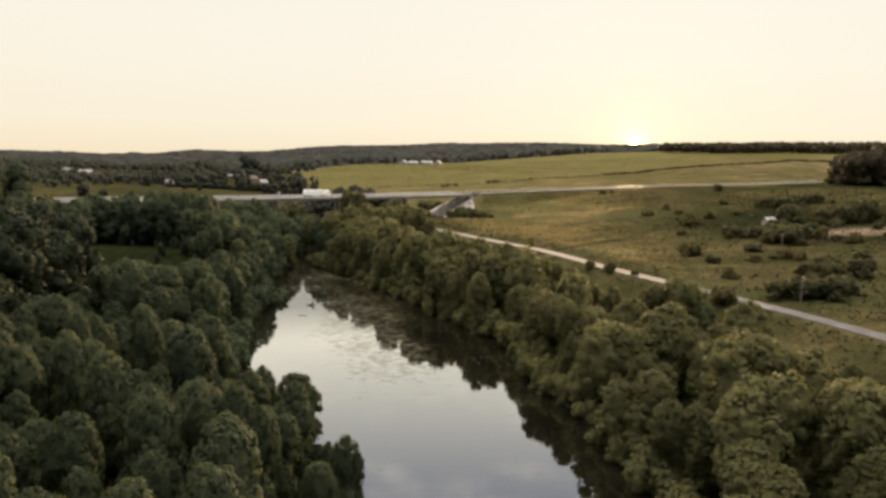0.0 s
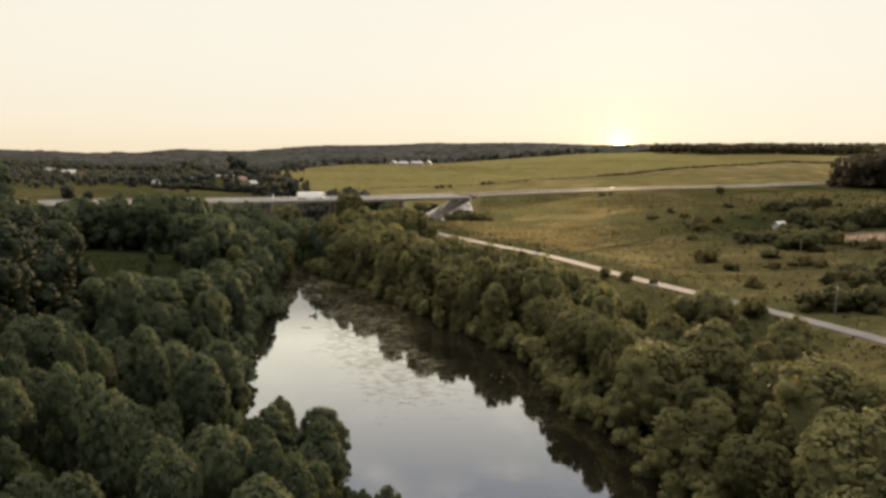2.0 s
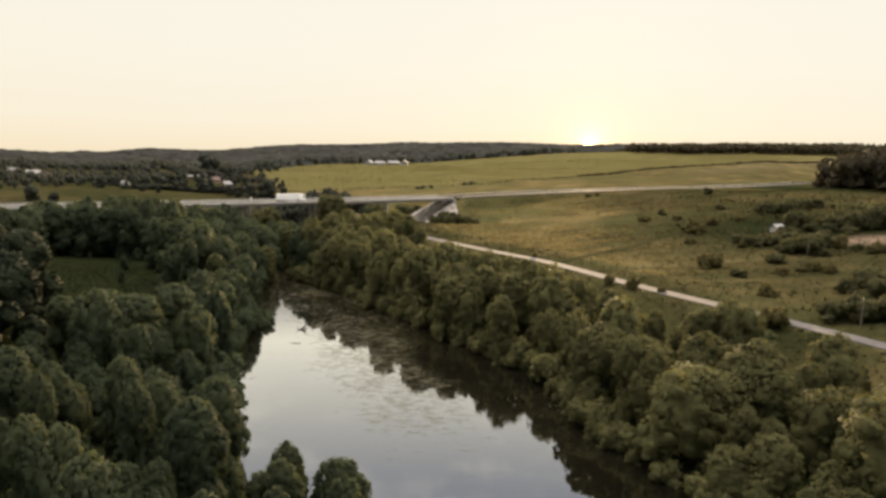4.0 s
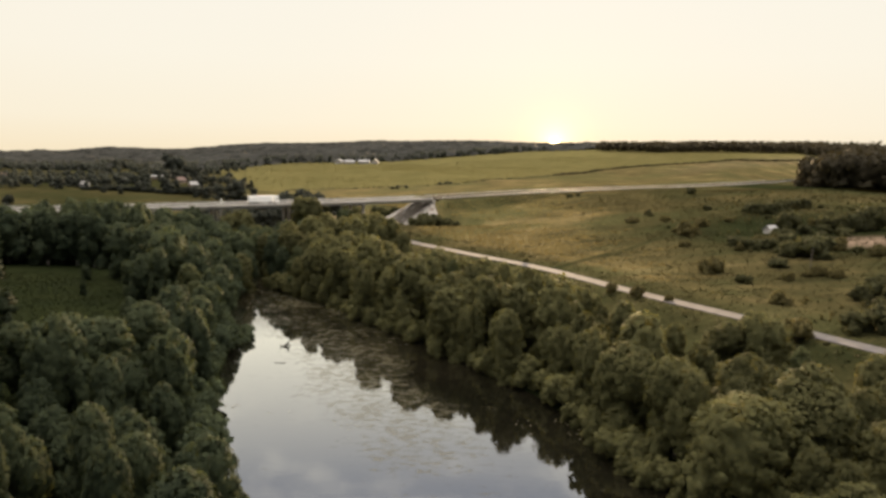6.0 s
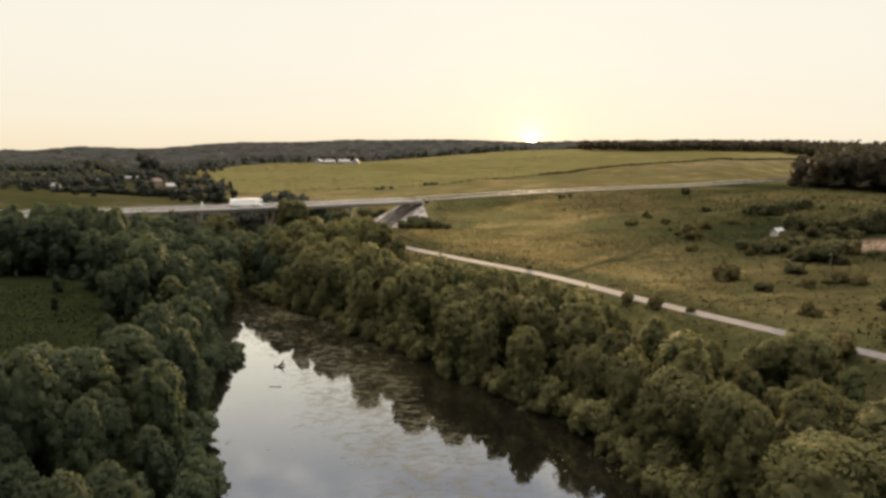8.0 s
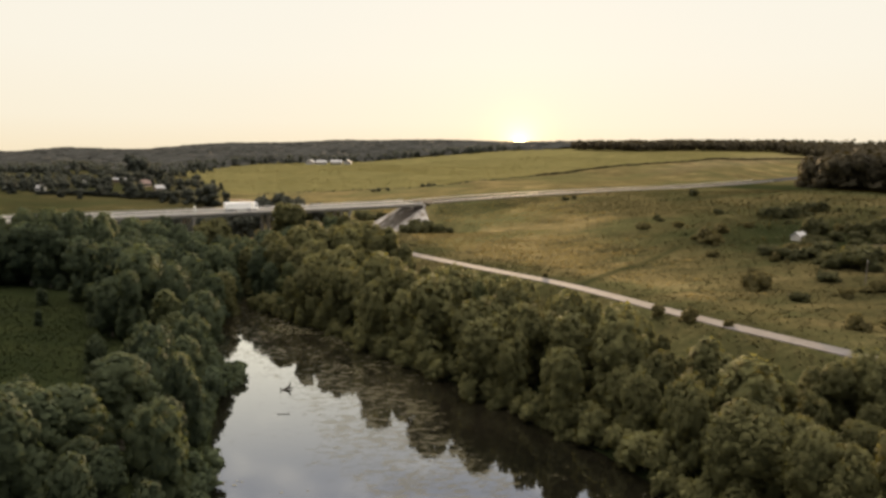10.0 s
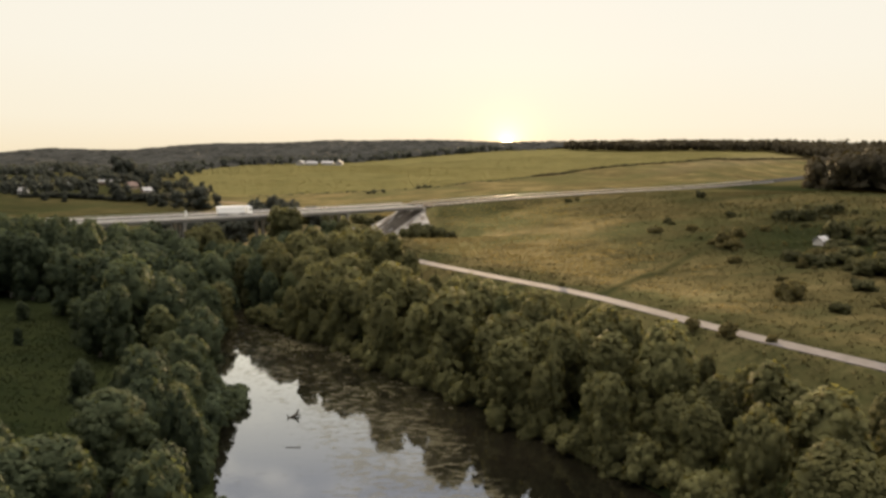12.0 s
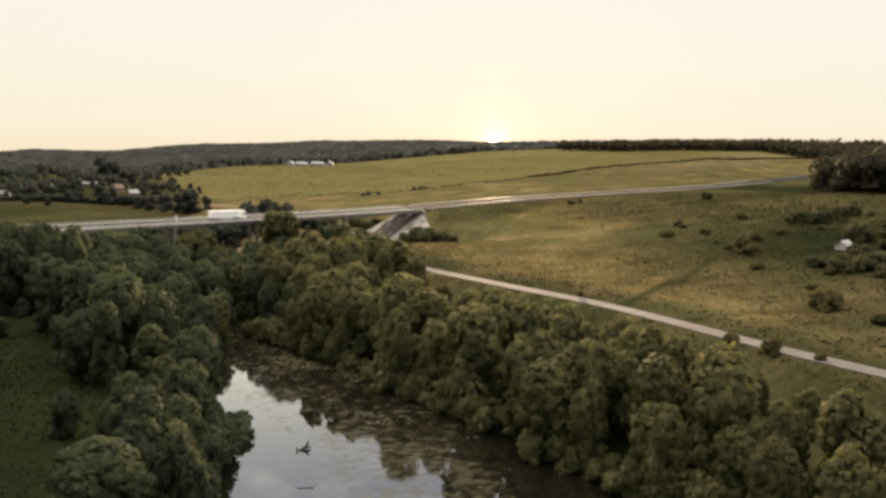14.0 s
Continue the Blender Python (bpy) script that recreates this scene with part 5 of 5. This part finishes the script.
def grass(name, label, seed, n, x0, x1, y0, y1, keep, mat, tall=1.0, wide=1.0, blades=2):
    """Upright tufts over open ground: each a few thin leaning blades, thick in some places and thin in others."""
    rng = np.random.RandomState(seed)
    x, y = rng.uniform(x0, x1, n), rng.uniform(y0, y1, n)
    patch = 0.35 * wave(x, y, 0.09, 62) + 0.65 * wave(0.3 * x, 1.3 * y, 0.16, 63)
    ok = keep(x, y) & (patch + rng.uniform(-0.8, 0.8, n) > -0.35)
    x, y, patch = x[ok], y[ok], patch[ok]
    z = land(x, y)
    V, N = [], []
    for i in range(blades):
        m = len(x)
        a = rng.uniform(0, 6.28, m)
        h, w = rng.uniform(0.22, 0.55, m) * (1 + 0.4 * patch) * tall, rng.uniform(0.14, 0.42, m) * wide
        ox, oy = rng.normal(0, 0.4, m) * wide, rng.normal(0, 0.4, m) * wide
        lx, ly = rng.normal(0, 0.55, m) * tall, rng.normal(0, 0.55, m) * tall
        c, q = np.cos(a) * w, np.sin(a) * w
        tri = np.stack([np.stack([x + ox - c, y + oy - q, z - 0.1], -1), np.stack([x + ox + c, y + oy + q, z - 0.1], -1), np.stack([x + ox + lx, y + oy + ly, z + h], -1)], 1)
        V.append(tri.reshape(-1, 3))
        N.append(np.repeat(np.stack([-np.sin(a), np.cos(a), np.full(m, 2.0)], -1), 3, 0))
    V = np.vstack(V)
    ob = new(name, tri_mesh(name, V, np.arange(len(V)).reshape(-1, 3), unit(np.vstack(N)), mat))
    tagged(ob, label, "grass", kind="stuff")


def off_road(x, y):
    """Clear of both roads and of the ditch across the meadow."""
    t = np.clip(((x - 31) * 67 + (y - 243) * 59) / (67 ** 2 + 59 ** 2), 0, 1)
    return (np.hypot(x - 31 - t * 67, y - 243 - t * 59) > 2.0) & (nearest(x, y, SIDE_ROAD)[0] > 4.0) & (nearest(x, y, HIGHWAY)[0] > 13)


def in_meadow(x, y):
    return (across(x, y) > -18) & (river_gap(x, y) > 6) & off_road(x, y) & (x < 60 + 0.5 * y)


def in_crop(x, y):
    return (y > np.interp(x, FIELD_X, FIELD_Y) + 2) & (x > np.interp(y, (574, 676, 806, 923), (-101, -129, -168, -206))) & (nearest(x, y, HIGHWAY)[0] > 13)


WEED = leaf_material("dry_grass", (0.140, 0.112, 0.048), (0.275, 0.213, 0.096), 0.5)
CROP = leaf_material("crop_blades", (0.074, 0.069, 0.027), (0.106, 0.096, 0.037), 0.4)
# rough green grass; part of its darkness is the upper meadow's shade, painted in
GREEN_GRASS = leaf_material("green_grass", (0.028, 0.028, 0.012), (0.070, 0.063, 0.027), 0.2)
# blades as dark as the clearing's ground, shade included in their colour
SHADED_GRASS = leaf_material("shaded_grass", (0.008, 0.012, 0.006), (0.019, 0.024, 0.011), 0.1)
grass("meadow_grass", "tall dry grass and weed clumps over the meadow", 61, 100000, -20, 260, 110, 470, lambda x, y: in_meadow(x, y) & (greener(x, y) < 0.5 + 0.45 * wave(x, y, 0.5, 69)), WEED, 0.7)
grass("rough_grass", "dull green rough grass round the scrub and road", 60, 70000, -20, 280, 110, 470, lambda x, y: in_meadow(x, y) & (greener(x, y) > 0.45 + 0.45 * wave(x, y, 0.5, 69)), GREEN_GRASS, 0.8)
grass("crop", "knee-high yellow-green crop standing on the rising field", 65, 70000, -190, 460, 570, 1010, in_crop, CROP, 0.55, 2.6, 1)
grass("shade_grass", "dark grass in the clearing, its shade put into the colour", 64, 22000, -160, -58, 140, 275, lambda x, y: river_gap(x, y) > 6, SHADED_GRASS, 0.45, 0.8)


# ---- on the water ----
def floating_weed():
    rng = np.random.RandomState(71)
    n = 60000
    x, y = rng.uniform(-58, 30, n), rng.uniform(132, 262, n)
    g = river_gap(x, y)
    thick = wave(x, y * 0.7, 0.16, 72) + 0.7 * wave(x, y, 0.45, 73)
    edge = nearest(x, y, RIVER)[1]
    right = x > RIVER[edge, 0]
    lim = np.where(right, 0.05 + 0.036 * np.maximum(0, -g - 4), 0.75 + 0.02 * np.maximum(0, -g)) - 0.25 * smooth(205, 240, y)
    ok = (g < -0.3) & (thick + rng.normal(0, 0.2, n) > lim + 0.25)
    x, y = x[ok][:14000], y[ok][:14000]
    m = len(x)
    r = rng.uniform(0.08, 0.22, m)
    a = np.linspace(0, 6.2832, 6, endpoint=False)
    st = rng.uniform(0.7, 1.5, m)
    ring = np.stack([x[:, None] + np.cos(a) * (r * st)[:, None] * rng.uniform(0.7, 1.2, (m, 6)), y[:, None] + np.sin(a) * r[:, None] * rng.uniform(0.7, 1.2, (m, 6)),
                     0.02 + rng.uniform(0, 0.03, (m, 1)) + np.zeros((m, 6))], -1)
    me = bpy.data.meshes.new("floating_weed")
    me.from_pydata([tuple(v) for v in ring.reshape(-1, 3)], [], [tuple(range(i * 6, i * 6 + 6)) for i in range(m)])
    me.materials.append(LILY)
    tagged(new("floating_weed", me), "pale olive floating weed and lily pads on the river", "water plants", kind="stuff")


floating_weed()


def snag(x, y):
    ob = thing("snag", "dark dead branch sticking out of the river", "branch", at=pose(x, y, 0, 0, 0, 20) @ Matrix.Scale(0.8, 4))
    bm = bmesh.new()
    tube(bm, (-1.5, 0, -0.3), (0.3, 0, 0.45), 0.30, 0.34, 7)
    tube(bm, (0.3, 0, 0.35), (0.9, 0.3, 1.5), 0.34, 0.16, 7)
    tube(bm, (0.3, 0, 0.35), (1.3, -0.2, 0.3), 0.25, 0.10, 6)
    part("branch", bm, DEADWOOD, ob)
    bm = bmesh.new()
    tube(bm, (-1.3, 0.1, -0.2), (-1.6, 0.2, 0.7), 0.22, 0.10, 6)
    part("stub", bm, DEADWOOD, ob)


snag(-36.7, 198.5)


def drift_log(x, y):
    ob = thing("drift_log", "thin dark log floating on the river", "log", at=pose(x, y, 0.0, 0, 0, -12))
    bm = bmesh.new()
    tube(bm, (-1.2, 0, 0.02), (1.1, 0.15, 0.05), 0.08, 0.05, 7)
    part("stem", bm, DEADWOOD, ob)


drift_log(-36.4, 185.1)

def utility_pole(x, y):
    ob = thing("utility_pole", "weathered grey wooden pole standing in the scrub", "pole", "poles", at=pose(x, y, land_at(x, y), 1.0, 0.6, 15))
    bm = bmesh.new()
    tube(bm, (0, 0, -0.8), (0, 0, 6.0), 0.14, 0.10, 10)
    part("shaft", bm, RAIL_WOOD, ob)
    bm = bmesh.new()
    tube(bm, (0, 0, 6.0), (0, 0, 6.12), 0.13, 0.06, 10)
    part("cap", bm, STEEL, ob)



utility_pole(108, 229)
utility_pole(83, 163.5)

# ---- things by the road and beyond ----
lorry(-67.80, 372.22, 19.89, 27.6)
road_sign(-83.11, 359.95, 19.69, 27.6)
house("hut", "small white gabled hut with a pale sheet roof in the scrub", 130.5, 290, 25, 4.2, 3.2, 1.8, 3.0, WALL_WHITE, ROOF_PALE, 1, False, True, "")
house("farmhouse", "white gabled farm building on the field's crest", -60, 985, 74, 11, 9, 3.0, 5.8, WALL_WHITE, ROOF_PALE, 3, False, True, "farm buildings")
house("farmhouse", "long white farm building on the field's crest", -47, 983, 8, 13, 8, 2.8, 4.8, WALL_WHITE, ROOF_PALE, 3, False, True, "farm buildings")
house("farmhouse", "white gabled farm building on the field's crest", -14, 976, 82, 11, 9, 3.2, 6.2, WALL_WHITE, ROOF_PALE, 3, False, True, "farm buildings")
house("farmhouse", "long white farm building on the field's crest", -28, 979, -4, 14, 8, 3.0, 5.2, WALL_WHITE, ROOF_PALE, 3, False, True, "farm buildings")
house("house", "village house with pale roof among garden trees", -152, 600, 35, 6.5, 4.6, 2.3, 4.2, WALL_BRICK, ROOF_PALE)
house("house", "white village house with grey roof", -246, 737, 10, 8, 6, 2.6, 4.6, WALL_WHITE, ROOF_GREY)
house("house", "white village house with grey roof", -247, 640, -15, 7.5, 6, 2.6, 4.8, WALL_WHITE, ROOF_GREY)
house("house", "brick village house with red tiled roof", -172, 640, 60, 8, 6, 2.8, 5.2, WALL_BRICK, ROOF_RED)
house("house", "white village house with pale roof on the slope", -212, 740, 40, 7, 5.5, 2.4, 4.6, WALL_BRICK, ROOF_PALE)
house("barn", "long low barn with grey sheet roof by the village", -205, 705, 12, 16, 6, 2.2, 3.6, WALL_BRICK, ROOF_GREY, 4, False)
house("house", "white village house far up the valley", -380, 760, 15, 12, 8, 3.6, 6.6, WALL_WHITE, ROOF_PALE)
house("house", "white village house far up the valley", -430, 820, -20, 12, 8, 3.2, 6.0, WALL_BRICK, ROOF_GREY)
house("house", "brick village house with red tiled roof", -340, 700, 30, 11, 8, 3.4, 6.8, WALL_BRICK, ROOF_RED)
